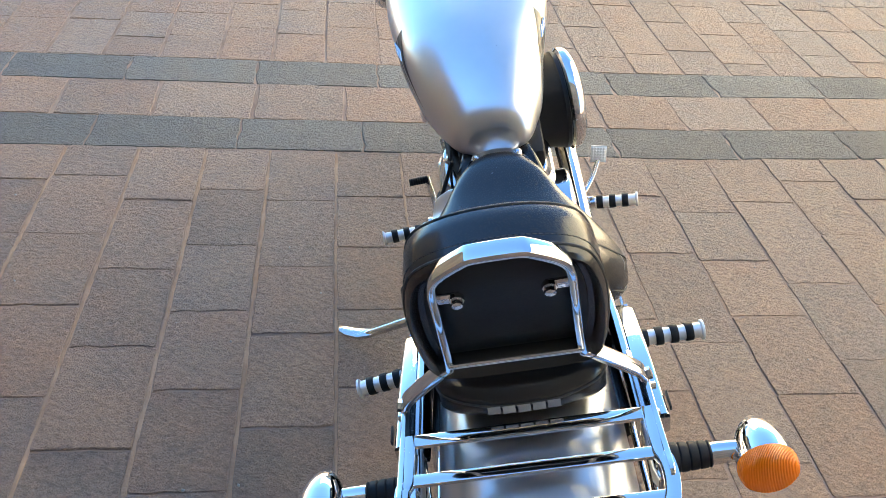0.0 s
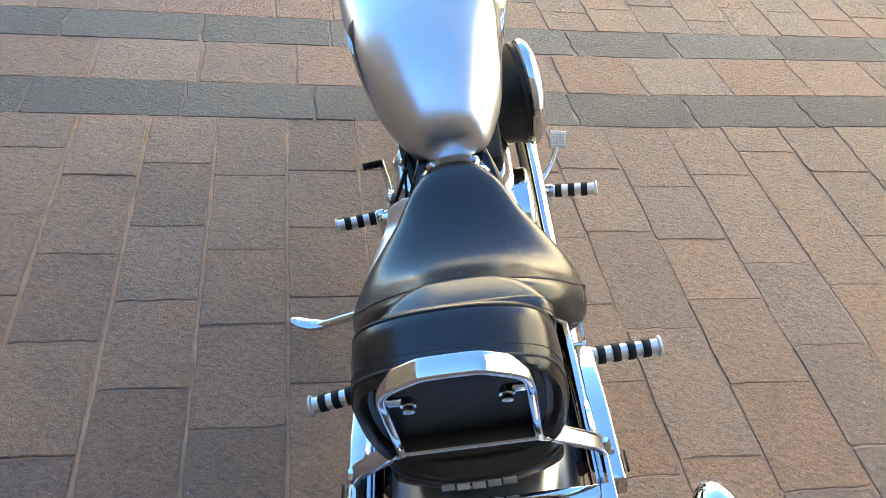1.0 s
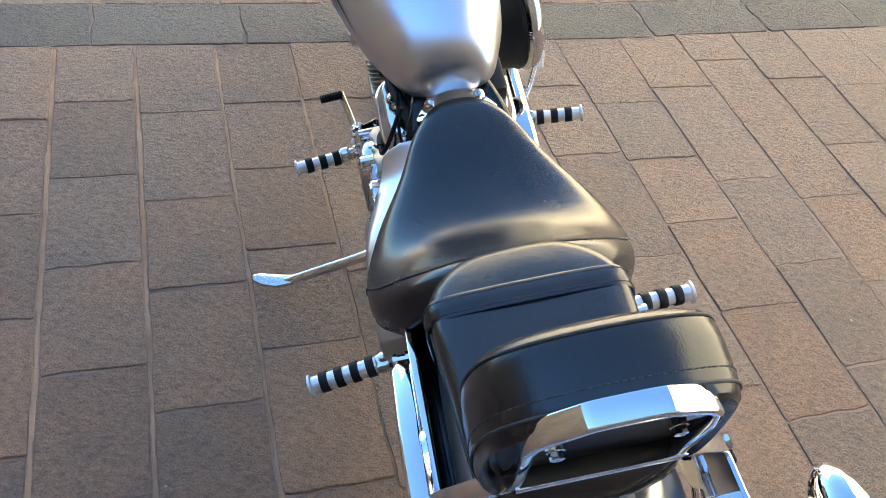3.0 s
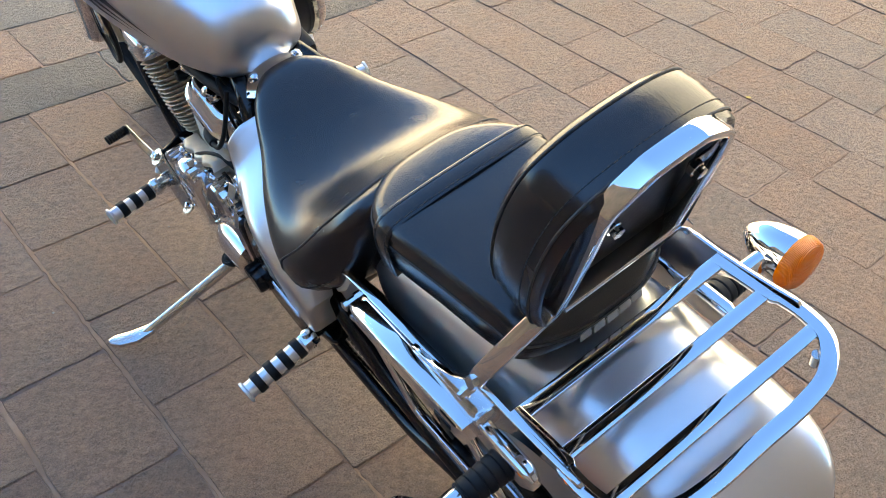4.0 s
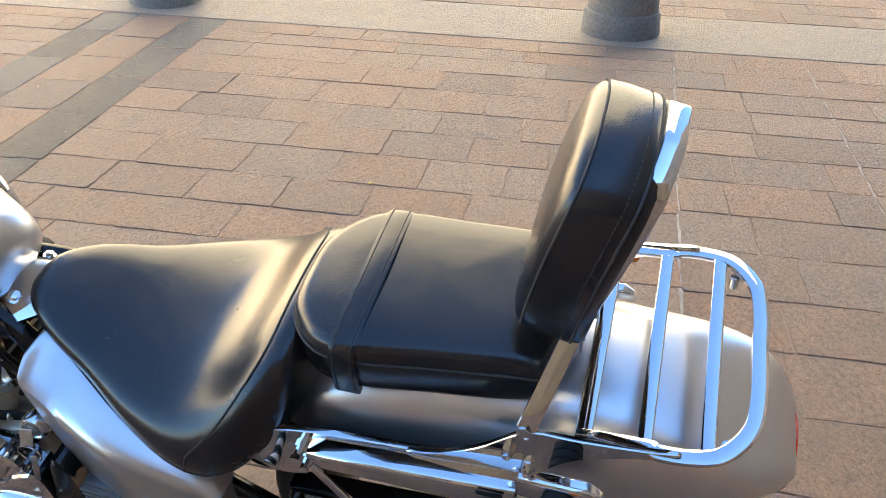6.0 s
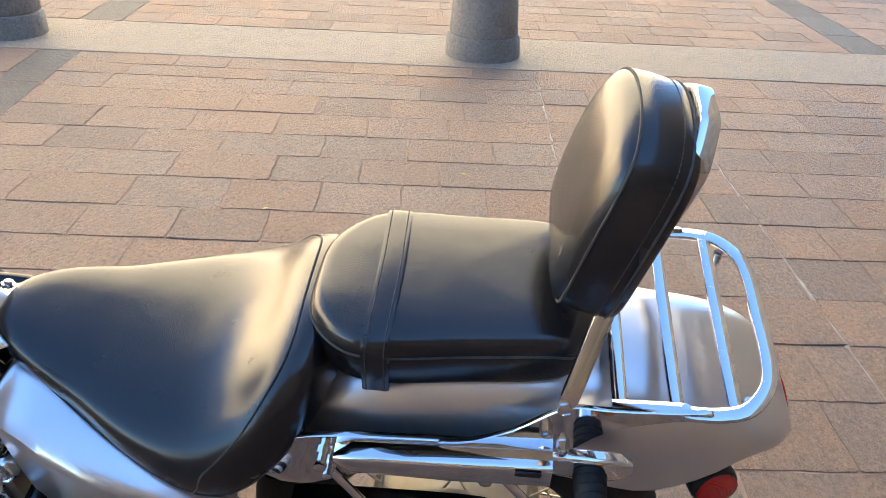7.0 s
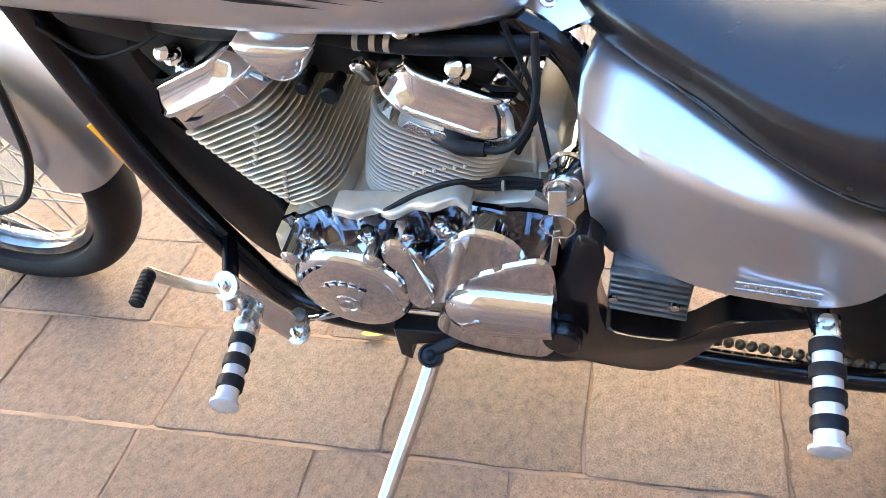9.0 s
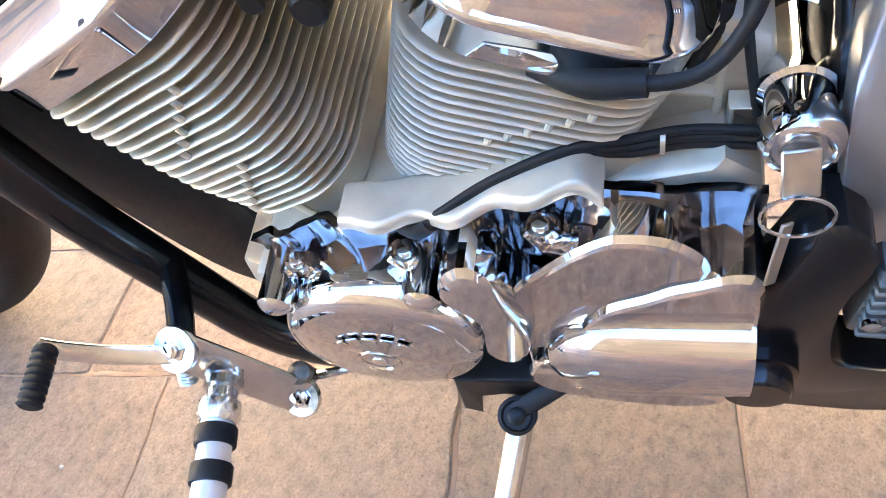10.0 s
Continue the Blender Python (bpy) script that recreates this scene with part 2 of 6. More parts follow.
def rounded(w, h, r, steps=3):
    """Points of a rounded rectangle, w by h, in a plane."""
    out = []
    for cx, cy, a0 in ((w / 2 - r, h / 2 - r, 0), (-w / 2 + r, h / 2 - r, 90), (-w / 2 + r, -h / 2 + r, 180), (w / 2 - r, -h / 2 + r, 270)):
        for k in range(steps + 1):
            a = radians(a0 + 90 * k / steps)
            out.append((cx + r * math.cos(a), cy + r * math.sin(a)))
    return out


def bar(bm, points, width, thick, up=(0, 0, 1), steps=6, smooth=True, cyclic=False, edge=0.3):
    """A flat bar along the points: width across, thickness along up."""
    pts = spline(points, steps, cyclic) if smooth else [Vector(p) for p in points]
    sec = rounded(width, thick, min(width, thick) * edge, 2)
    rings(bm, [[p + s * x + u * y for x, y in sec] for p, s, u in frames_along(pts, up, cyclic)], cyclic=cyclic)
    return bm


def lathe(bm, profile, origin, axis, sides=24):
    """Turns (along, radius) pairs round an axis through origin."""
    d = Vector(axis).normalized()
    a = d.orthogonal().normalized()
    b = d.cross(a)
    o = Vector(origin)
    secs = [[o + d * t + (a * math.cos(q) + b * math.sin(q)) * max(r, 1e-4) for q in [2 * math.pi * k / sides for k in range(sides)]] for t, r in profile]
    rings(bm, secs)
    return bm


def block(bm, m, size, bevel=0.003, segments=2):
    """A bevelled box of that size at the pose m."""
    r = bmesh.ops.create_cube(bm, size=1.0, matrix=m @ Matrix.Diagonal((*size, 1)))
    es = list({e for v in r["verts"] for e in v.link_edges})
    bmesh.ops.bevel(bm, geom=es, offset=bevel, segments=segments, affect="EDGES", profile=0.5)
    return bm


def plate(bm, outline, x0, x1, bevel=0.004, dome=0.0, steps=4, smooth=True, cuts=(0.85, 0.68, 0.5, 0.3, 0.1)):
    """A side plate: outline in (y, z), from x0 (outer) to x1 (inner), with a rounded outer rim and an optional dome."""
    pts = [Vector((0, y, z)) for y, z in outline]
    if smooth:
        pts = spline(pts, steps, True)
    c = sum(pts, Vector()) / len(pts)
    sgn = 1 if x1 > x0 else -1

    def ring(f, x):
        return [Vector((x, c.y + (p.y - c.y) * f, c.z + (p.z - c.z) * f)) for p in pts]
    size = sum((p - c).length for p in pts) / len(pts)
    k = 1 - bevel / size
    secs = [ring(1, x1), ring(1, x0 + sgn * bevel), ring((1 + k) / 2, x0 + sgn * bevel * 0.3), ring(k, x0)]
    if dome:
        for f in cuts:
            secs.append(ring(k * f, x0 - sgn * dome * (1 - (f ** 2.2))))
    rings(bm, secs)
    return bm


def thing(name, m, label, category, group="", kind=""):
    e = new(name)
    e.empty_display_size = 0.1
    e.matrix_world = m
    return tagged(e, label, category, group, kind)


# ---- the place round about ----
def ground():
    bm = bmesh.new()
    bmesh.ops.create_grid(bm, x_segments=8, y_segments=8, size=150, matrix=pose(0, 0, -0.0045))
    tagged(part("ground", bm, MORTAR), "brown mortar and soil under the paving stones", "ground", kind="structure")


def facade(name, x, y0, y1, height, material, label, openings):
    """A plain street front along y with window openings right through it."""
    bm = bmesh.new()
    cells = [(a, b, c, d) for a, b, c, d in openings]
    ys = sorted({y0, y1, *[c[0] for c in cells], *[c[1] for c in cells]})
    zs = sorted({0.0, height, *[c[2] for c in cells], *[c[3] for c in cells]})
    for ya, yb in zip(ys, ys[1:]):
        for za, zb in zip(zs, zs[1:]):
            if any(a <= ya and yb <= b and c <= za and zb <= d for a, b, c, d in cells):
                continue
            bmesh.ops.create_cube(bm, size=1, matrix=pose(x, (ya + yb) / 2, (za + zb) / 2) @ Matrix.Diagonal((0.4, yb - ya, zb - za, 1)))
    tagged(part(name, bm, material), label, "building", kind="structure")


def facade_across(name, y, x0, x1, height, material, label):
    bm = bmesh.new()
    bmesh.ops.create_cube(bm, size=1, matrix=pose((x0 + x1) / 2, y, height / 2) @ Matrix.Diagonal((x1 - x0, 0.4, height, 1)))
    tagged(part(name, bm, material), label, "building", kind="structure")


ground()
# unseen wall, added only to block the direct sun
facade_across("wall_south", -5.5, -30, 8.0, 12.0, BLOCKER_DARK, "unseen dark wall added to keep the sun off the square")
facade_across("wall_north", 20.0, -4, 15.7, 9.0, PLASTER, "sunlit warm plastered street front across the square")
# unseen low wall, added to dim the left and give dark reflections
facade("wall_west", -7.0, -5.2, 6.0, 6.3, BLOCKER_DARK, "unseen low dark wall added to block the western sky", [])
facade("wall_east", 16.0, -5.2, 20, 24.5, PLASTER, "tall sunlit warm plastered street front", [])

# ---- the motorcycle, leaning on its side stand ----
bike = thing("motorcycle", pose(0, 0, 0, 0, -14.8, 0), "silver cruiser motorcycle leaning on its side stand on the paving", "motorcycle")


def group_part(name, label=""):
    """An Empty part under the motorcycle, for pieces that belong together."""
    e = new(name)
    e.empty_display_size = 0.05
    e.parent = bike
    return tagged(e, label)


def lerp_table(table, y):
    """Smooth values from rows (y, a, b, ...)."""
    rows = sorted(table)
    if y <= rows[0][0]:
        return rows[0][1:]
    for i, (p, q) in enumerate(zip(rows, rows[1:])):
        if y <= q[0]:
            t = (y - p[0]) / (q[0] - p[0])
            o = rows[i - 1] if i > 0 else p
            s = rows[i + 2] if i + 2 < len(rows) else q
            out = []
            for k in range(1, len(p)):
                m1 = (q[k] - o[k]) / max(q[0] - o[0], 1e-6) * (q[0] - p[0])
                m2 = (s[k] - p[k]) / max(s[0] - p[0], 1e-6) * (q[0] - p[0])
                out.append((2 * t ** 3 - 3 * t * t + 1) * p[k] + (t ** 3 - 2 * t * t + t) * m1 + (-2 * t ** 3 + 3 * t * t) * q[k] + (t ** 3 - t * t) * m2)
            return out
    return rows[-1][1:]


def superform(bm, table, ys, n_top, n_low, sides=48):
    """A body lofted along y. Rows of table: y, half width, top z, widest z, bottom z. Cross-sections are superellipses."""
    secs = []
    for y in ys:
        w, zt, zm, zb = lerp_table(table, y)
        ring = []
        for k in range(sides):
            a = 2 * math.pi * k / sides
            c, s = math.cos(a), math.sin(a)
            n = n_top if s >= 0 else n_low
            x = w * math.copysign(abs(c) ** (2 / n), c)
            h = (zt - zm) if s >= 0 else (zm - zb)
            z = zm + h * math.copysign(abs(s) ** (2 / n), s)
            ring.append((x, y, z))
        secs.append(ring)
    rings(bm, secs)
    return bm


def steps_between(a, b, n):
    return [a + (b - a) * (1 - math.cos(math.pi * i / n)) / 2 for i in range(n + 1)]


TANK = [  # y, half width, top, widest, bottom
    (0.642, 0.05, 0.772, 0.742, 0.718),
    (0.646, 0.064, 0.788, 0.742, 0.714),
    (0.655, 0.078, 0.806, 0.744, 0.71),
    (0.688, 0.096, 0.834, 0.752, 0.707),
    (0.748, 0.122, 0.868, 0.77, 0.712),
    (0.868, 0.15, 0.906, 0.806, 0.727),
    (1.018, 0.178, 0.933, 0.845, 0.75),
    (1.168, 0.194, 0.945, 0.868, 0.775),
    (1.318, 0.19, 0.945, 0.868, 0.795),
    (1.418, 0.155, 0.933, 0.87, 0.815),
    (1.478, 0.09, 0.9, 0.86, 0.825),
]


def tank_shift(y):
    """How far the tank sits towards the left of the motorcycle's middle."""
    return 0.023 * min(1.0, max(0.0, (y - 0.62) / 0.25))


def tank_side(y, z, side=-1, proud=0.0012):
    """Where the tank's flank lies at (y, z)."""
    w, zt, zm, zb = lerp_table(TANK, y)
    n, h = (2.25, zt - zm) if z >= zm else (2.6, zm - zb)
    x = w * max(0.0, 1 - min(1.0, abs(z - zm) / h) ** n) ** (1 / n)
    return Vector((side * (x + proud) - tank_shift(y), y, z))


STRIPES = [(((0.75, 0.782), (0.96, 0.884)), ((0.75, 0.782), (0.96, 0.865))), (((0.778, 0.786), (0.96, 0.861)), ((0.778, 0.786), (0.96, 0.85))), (((0.802, 0.787), (0.96, 0.846)), ((0.802, 0.787), (0.96, 0.833)))]
EMBLEM = [(y, 0.846, 0.026, 0.016, 0.0045) for y in (0.912, 0.931, 0.95)]


def tank():
    bm = bmesh.new()
    superform(bm, TANK, steps_between(0.642, 1.478, 56), 2.25, 2.6, 56)
    for v in bm.verts:
        v.co.x -= tank_shift(v.co.y)
    ob = part("fuel_tank", bm, SILVER, bike, "satin silver teardrop fuel tank")
    # pointed charcoal stripes and a bright emblem on each flank
    for side in (-1, 1):
        for upper, lower in STRIPES:
            bm = bmesh.new()
            secs = []
            for k in range(25):
                f = k / 24
                a, b = [Vector(p[0]).lerp(Vector(p[1]), f) for p in (upper, lower)]
                secs.append([tank_side(*a.lerp(b, q / 6), side) for q in range(7)])
            rings(bm, secs, closed=False, caps=False)
            part("stripe", bm, STRIPE, ob)
        for y0, z0, lean, hgt, thick in EMBLEM:
            bm = bmesh.new()
            secs = []
            for k in range(5):
                f = k / 4 - 0.5
                cy, cz = y0 + lean * f, z0 + hgt * f
                secs.append([tank_side(cy + dy, cz, side, pr) for dy, pr in ((thick, 0.001), (thick * 0.8, 0.0035), (-thick * 0.8, 0.0035), (-thick, 0.001))])
            rings(bm, secs)
            part("emblem", bm, BADGE, ob)
    # weld lip along the underside
    bm = bmesh.new()
    lip = []
    for y in steps_between(0.67, 1.4, 20):
        w, _, _, zb = lerp_table(TANK, y)
        lip.append((-(w * 0.62), y, zb + 0.004))
    bar(bm, lip, 0.004, 0.012, steps=2)
    part("tank_seam", bm, SILVER, ob)
    return ob


SEAT = [  # y, half width, top, widest, bottom
    (0.61, 0.015, 0.73, 0.716, 0.7),
    (0.596, 0.045, 0.745, 0.718, 0.69),
    (0.553, 0.08, 0.746, 0.713, 0.668),
    (0.477, 0.118, 0.73, 0.69, 0.638),
    (0.4, 0.162, 0.723, 0.668, 0.605),
    (0.32, 0.192, 0.73, 0.655, 0.582),
    (0.26, 0.192, 0.76, 0.662, 0.588),
    (0.21, 0.168, 0.805, 0.7, 0.63),
    (0.17, 0.13, 0.822, 0.74, 0.69),
    (0.15, 0.08, 0.8, 0.75, 0.72),
]


def tail_z(y, z):
    """The pillion seat falls away towards its tail, and its underside rises."""
    d = max(0.0, -0.07 - y) ** 2
    return z + d * (2.6 if z < 0.8 else -3.4 * min(1.0, (z - 0.8) / 0.06))


def seats():
    bm = bmesh.new()
    superform(bm, SEAT, steps_between(0.15, 0.62, 40), 2.6, 2.6, 56)
    front = part("rider_seat", bm, VINYL, bike, "black vinyl rider saddle with stitched seams")
    bm = bmesh.new()
    outline = [(0.0, 0.185), (-0.06, 0.178), (-0.105, 0.14), (-0.118, 0.09), (-0.112, 0.0), (-0.106, -0.09), (-0.097, -0.13), (-0.05, -0.152), (0.0, -0.156)]
    outline += [(-x, y) for x, y in reversed(outline[1:-1])]
    pts = spline([Vector((x, y, 0)) for x, y in outline], 5, True)
    secs = []
    for f, z in ((0.86, 0.779), (0.95, 0.782), (0.995, 0.792), (1.0, 0.824), (0.994, 0.836), (0.978, 0.846), (0.94, 0.853), (0.87, 0.857), (0.6, 0.86), (0.25, 0.862), (0.03, 0.862)):
        row = []
        for p in pts:
            y = 0.012 + (p.y - 0.012) * f
            row.append((p.x * f, y, tail_z(y, z) - 0.07 * (p.y - 0.012) * f))
        secs.append(row)
    rings(bm, secs)
    rear = part("pillion_seat", bm, VINYL, bike, "black vinyl pillion seat with a stitched strap")
    return front, rear


FENDER = [  # y, half width, top, side bottom
    (0.24, 0.08, 0.7, 0.64),
    (0.15, 0.115, 0.75, 0.655),
    (0.0, 0.122, 0.783, 0.66),
    (-0.15, 0.126, 0.79, 0.64),
    (-0.235, 0.126, 0.784, 0.627),
    (-0.3, 0.123, 0.77, 0.662),
    (-0.345, 0.113, 0.75, 0.698),
    (-0.385, 0.092, 0.726, 0.698),
    (-0.41, 0.06, 0.697, 0.684),
]


def rear_fender():
    bm = bmesh.new()
    outer = []
    for y in steps_between(0.24, -0.41, 36):
        w, zt, zb = lerp_table(FENDER, y)
        ro, ri = [], []
        for k in range(25):
            a = math.pi * k / 24
            c, s = math.cos(a), math.sin(a)
            px, pz = math.copysign(abs(c) ** 0.62, c), abs(s) ** 0.62
            ro.append((w * px, y, zb + (zt - zb) * pz))
            ri.append(((w - 0.004) * px, y, zb + (zt - zb - 0.004) * pz))
        outer.append(ro + ri[::-1])
    rings(bm, outer)
    return part("rear_fender", bm, SILVER, bike, "satin silver rear mudguard")


def wheel(name, cy, radius, rim_r, tyre_w, label, rise=0.0, flange=0.055):
    w = group_part(name, label)
    hub = Vector((0, cy, radius + rise))
    bm = bmesh.new()
    prof = []
    for k in range(15):
        a = radians(-130 + 260 * k / 14)
        h = radius - rim_r
        prof.append((math.sin(a) * tyre_w / 2, rim_r + h * 0.5 + math.cos(a) * h * 0.5))
    secs = [[hub + Vector((t, math.cos(q) * r, math.sin(q) * r)) for t, r in prof] for q in [2 * math.pi * k / 56 for k in range(56)]]
    rings(bm, secs, cyclic=True)
    part("tyre", bm, TYRE, w)
    bm = bmesh.new()
    rw = tyre_w * 0.24
    prof = [(-rw, rim_r + 0.008), (-rw + 0.004, rim_r + 0.001), (-rw * 0.8, rim_r - 0.006), (-rw * 0.35, rim_r - 0.014), (rw * 0.35, rim_r - 0.014), (rw * 0.8, rim_r - 0.006), (rw - 0.004, rim_r + 0.001), (rw, rim_r + 0.008)]
    secs = [[hub + Vector((t, math.cos(q) * r, math.sin(q) * r)) for t, r in prof] for q in [2 * math.pi * k / 64 for k in range(64)]]
    rings(bm, secs, cyclic=True)
    part("rim", bm, RIM_CHROME, w)
    bm = bmesh.new()
    lathe(bm, [(-0.07, 0.03), (-0.065, 0.055), (-0.05, 0.06), (-0.035, 0.035), (0.035, 0.035), (0.05, 0.06), (0.065, 0.055), (0.07, 0.03)], hub, (1, 0, 0), 24)
    part("hub", bm, ALUMINIUM, w)
    for k in range(32):
        a = 2 * math.pi * k / 32
        side = -0.05 if k % 2 else 0.05
        b = a + (0.55 if (k // 2) % 2 else -0.55) * (1.0 if flange < 0.1 else 0.6)
        p = hub + Vector((side, math.cos(a) * flange, math.sin(a) * flange))
        q = hub + Vector((side * 0.15, math.cos(b) * (rim_r - 0.02), math.sin(b) * (rim_r - 0.02)))
        bm = bmesh.new()
        tube(bm, [p, q], 0.002, 6, 1, False)
        part("spoke", bm, STEEL, w)
    return w


tank()
seats()
rear_fender()
wheel("rear_wheel", 0.0, 0.318, 0.2, 0.135, "wire-spoked rear wheel with a wide black tyre", 0.004, 0.128)
wheel("front_wheel", 1.672, 0.33, 0.255, 0.1, "wire-spoked front wheel with a narrow black tyre")


# ---- seat trimmings ----
def find(name):
    return bpy.data.objects[name]


def seat_details():
    rider, pillion = find("rider_seat"), find("pillion_seat")
    # strap over the front of the pillion seat, with a stitched band
    bm = bmesh.new()
    path = [(-0.117, 0.095, 0.774), (-0.1195, 0.095, 0.815), (-0.1165, 0.095, 0.836), (-0.1, 0.094, 0.85), (-0.05, 0.092, 0.8555), (0, 0.091, 0.857)]
    path += [(-x, y, z) for x, y, z in reversed(path[:-1])]
    pts = spline(path, 5)
    secs = []
    for p in pts:
        out = Vector((p.x, 0, (p.z - 0.79) * 1.2)).normalized()
        secs.append([p + Vector((0, dy, 0)) + out * h for dy, h in ((-0.0155, -0.004), (-0.0155, 0.003), (-0.013, 0.0042), (0.013, 0.0042), (0.0155, 0.003), (0.0155, -0.004))])
    rings(bm, secs)
    part("strap", bm, VINYL, pillion, "stitched black vinyl seat strap")
    for dy in (-0.0105, 0.0105):
        bm = bmesh.new()
        stitches(bm, [p + Vector((0, dy, 0)) + Vector((p.x, 0, (p.z - 0.79) * 1.2)).normalized() * 0.0043 for p in pts], 0.005, 0.0036)
        part("stitching", bm, THREAD, pillion)
    # piping round the pillion seat
    outline = [(0.0, 0.185), (-0.06, 0.178), (-0.105, 0.14), (-0.118, 0.09), (-0.112, 0.0), (-0.106, -0.09), (-0.097, -0.13), (-0.05, -0.152), (0.0, -0.156)]
    outline += [(-x, y) for x, y in reversed(outline[1:-1])]
    loop = spline([Vector((x, y, 0)) for x, y in outline], 5, True)
    bm = bmesh.new()
    tube(bm, [(p.x * 0.999, 0.012 + (p.y - 0.012) * 0.999, tail_z(p.y, 0.832) - 0.07 * (p.y - 0.012)) for p in loop], 0.0016, 6, 1, False, cyclic=True)
    part("piping", bm, THREAD, pillion)
    # wordmark on the tail of the pillion seat, as plain pieces
    for k in range(5):
        bm = bmesh.new()
        x = -0.036 + k * 0.018
        block(bm, pose(x, -0.1585 + 0.0006 * abs(k - 2) ** 1.5, 0.826, -4, 0, 0), (0.0155, 0.0016, 0.0115), 0.0006, 1)
        part("wordmark_piece", bm, PRINT, pillion)
    # seam where the saddle's rear roll meets the dish
    bm = bmesh.new()
    seam = []
    for k in range(27):
        a = radians(-28 + 236 * k / 26)
        c, q = math.cos(a), math.sin(a)
        y = 0.195 + 0.105 * abs(c) ** 5 + 0.1 * max(0.0, -q)
        w, zt, zm, zb = lerp_table(SEAT, y)
        h = (zt - zm) if q > 0 else (zm - zb)
        seam.append((-w * 1.003 * math.copysign(abs(c) ** (2 / 2.6), c), y, zm + h * 1.004 * math.copysign(abs(q) ** (2 / 2.6), q)))
    tube(bm, seam, 0.0013, 6, 2)
    part("seam", bm, THREAD, rider)
    # skirt seam low along each flank
    for side in (-1, 1):
        bm = bmesh.new()
        low = []
        for y in (0.58, 0.5, 0.42, 0.34, 0.28, 0.235, 0.2):
            w, zt, zm, zb = lerp_table(SEAT, y)
            a = radians(-14)
            low.append((side * w * 1.004 * math.cos(a) ** (2 / 2.6), y, zm - (zm - zb) * abs(math.sin(a)) ** (2 / 2.6)))
        tube(bm, low, 0.0012, 6, 3)
        part("seam", bm, THREAD, rider)


def stitches(bm, pts, pitch=0.006, length=0.0042, radius=0.0007):
    """Short thread dashes along a line."""
    carry = 0.0
    for a, b in zip(pts, pts[1:]):
        a, b = Vector(a), Vector(b)
        n = (b - a).length
        d = (b - a).normalized()
        while carry < n:
            tube(bm, [a + d * carry, a + d * (carry + length)], radius, 4, 1, False)
            carry += pitch
        carry -= n


# ---- backrest and luggage rack ----
def backrest():
    pad_h = 0.225
    foot, head = Vector((0, -0.132, 0.89)), Vector((0, -0.19, 1.1))
    up = (head - foot).normalized()
    fwd = Vector((1, 0, 0)).cross(up) * -1
    if fwd.y < 0:
        fwd = -fwd
    shape = [(0, 0.0), (0.065, 0.001), (0.094, 0.01), (0.105, 0.045), (0.108, 0.1), (0.103, 0.155), (0.087, 0.198), (0.05, 0.219), (0, 0.225)]
    shape += [(-x, t) for x, t in reversed(shape[1:-1])]
    pts = spline([Vector((x, t, 0)) for x, t in shape], 5, True)
    bm = bmesh.new()
    secs = []
    for f, d in ((0.05, -0.012), (0.8, -0.012), (0.86, -0.015), (0.9, -0.024), (0.945, -0.028), (0.98, -0.024), (1.0, -0.012), (1.0, 0.018), (0.985, 0.034), (0.94, 0.043), (0.84, 0.049), (0.6, 0.052), (0.3, 0.053), (0.04, 0.053)):
        secs.append([foot + Vector((p.x * f, 0, 0)) + up * (0.106 + (p.y - 0.106) * f) + fwd * (d + 0.006 * math.sin((0.106 + (p.y - 0.106) * f) / pad_h * math.pi)) for p in pts])
    rings(bm, secs)
    pad = part("backrest_pad", bm, VINYL, bike, "black vinyl backrest pad with stitched edges")
    # hard panel let into the back of the pad
    bm = bmesh.new()
    secs = []
    for f, d in ((0.8, -0.011), (0.8, -0.0135), (0.785, -0.0145), (0.4, -0.0145), (0.05, -0.0145)):
        secs.append([foot + Vector((p.x * f, 0, 0)) + up * (0.106 + (p.y - 0.106) * f) + fwd * (d + 0.006 * math.sin((0.106 + (p.y - 0.106) * f) / pad_h * math.pi)) for p in pts])
    rings(bm, secs)
    part("back_panel", bm, BLACK_PLASTIC, pad, "matt black plastic back panel")
    bm = bmesh.new()
    stitches(bm, [foot + Vector((p.x, 0, 0)) * 1.001 + up * p.y + fwd * (-0.005 + 0.006 * math.sin(p.y / pad_h * math.pi)) for p in pts + pts[:1]])
    part("stitching", bm, THREAD, pad)
    for f, d in ((0.996, -0.016), (0.975, 0.0375)):
        bm = bmesh.new()
        tube(bm, [foot + Vector((p.x * f, 0, 0)) + up * (0.106 + (p.y - 0.106) * f) + fwd * (d + 0.006 * math.sin(p.y / pad_h * math.pi)) for p in pts], 0.0015, 6, 1, False, cyclic=True)
        part("piping", bm, THREAD, pad)
    # chrome frame behind the pad
    frame_ob = group_part("backrest_frame", "chromed flat-bar backrest frame")
    back = -fwd
    loop = [Vector((-0.148, -0.118, 0.815)), Vector((-0.138, -0.125, 0.835)), Vector((-0.085, -0.151, 0.9)), Vector((-0.075, -0.158, 0.918)), Vector((-0.071, -0.193, 1.02)), Vector((-0.069, -0.207, 1.066)), Vector((-0.06, -0.212, 1.084)), Vector((-0.034, -0.218, 1.102)), Vector((-0.02, -0.219, 1.106))]
    loop += [Vector((-p.x, p.y, p.z)) for p in reversed(loop)]
    bm = bmesh.new()
    pts = spline(loop, 4)
    secs = []
    for p, s, u in frames_along(pts, (0, 1, 0.2)):
        secs.append([p + s * x + u * y for x, y in rounded(0.0095, 0.021, 0.0022, 2)])
    rings(bm, secs)
    part("hoop", bm, CHROME, frame_ob)
    bm = bmesh.new()
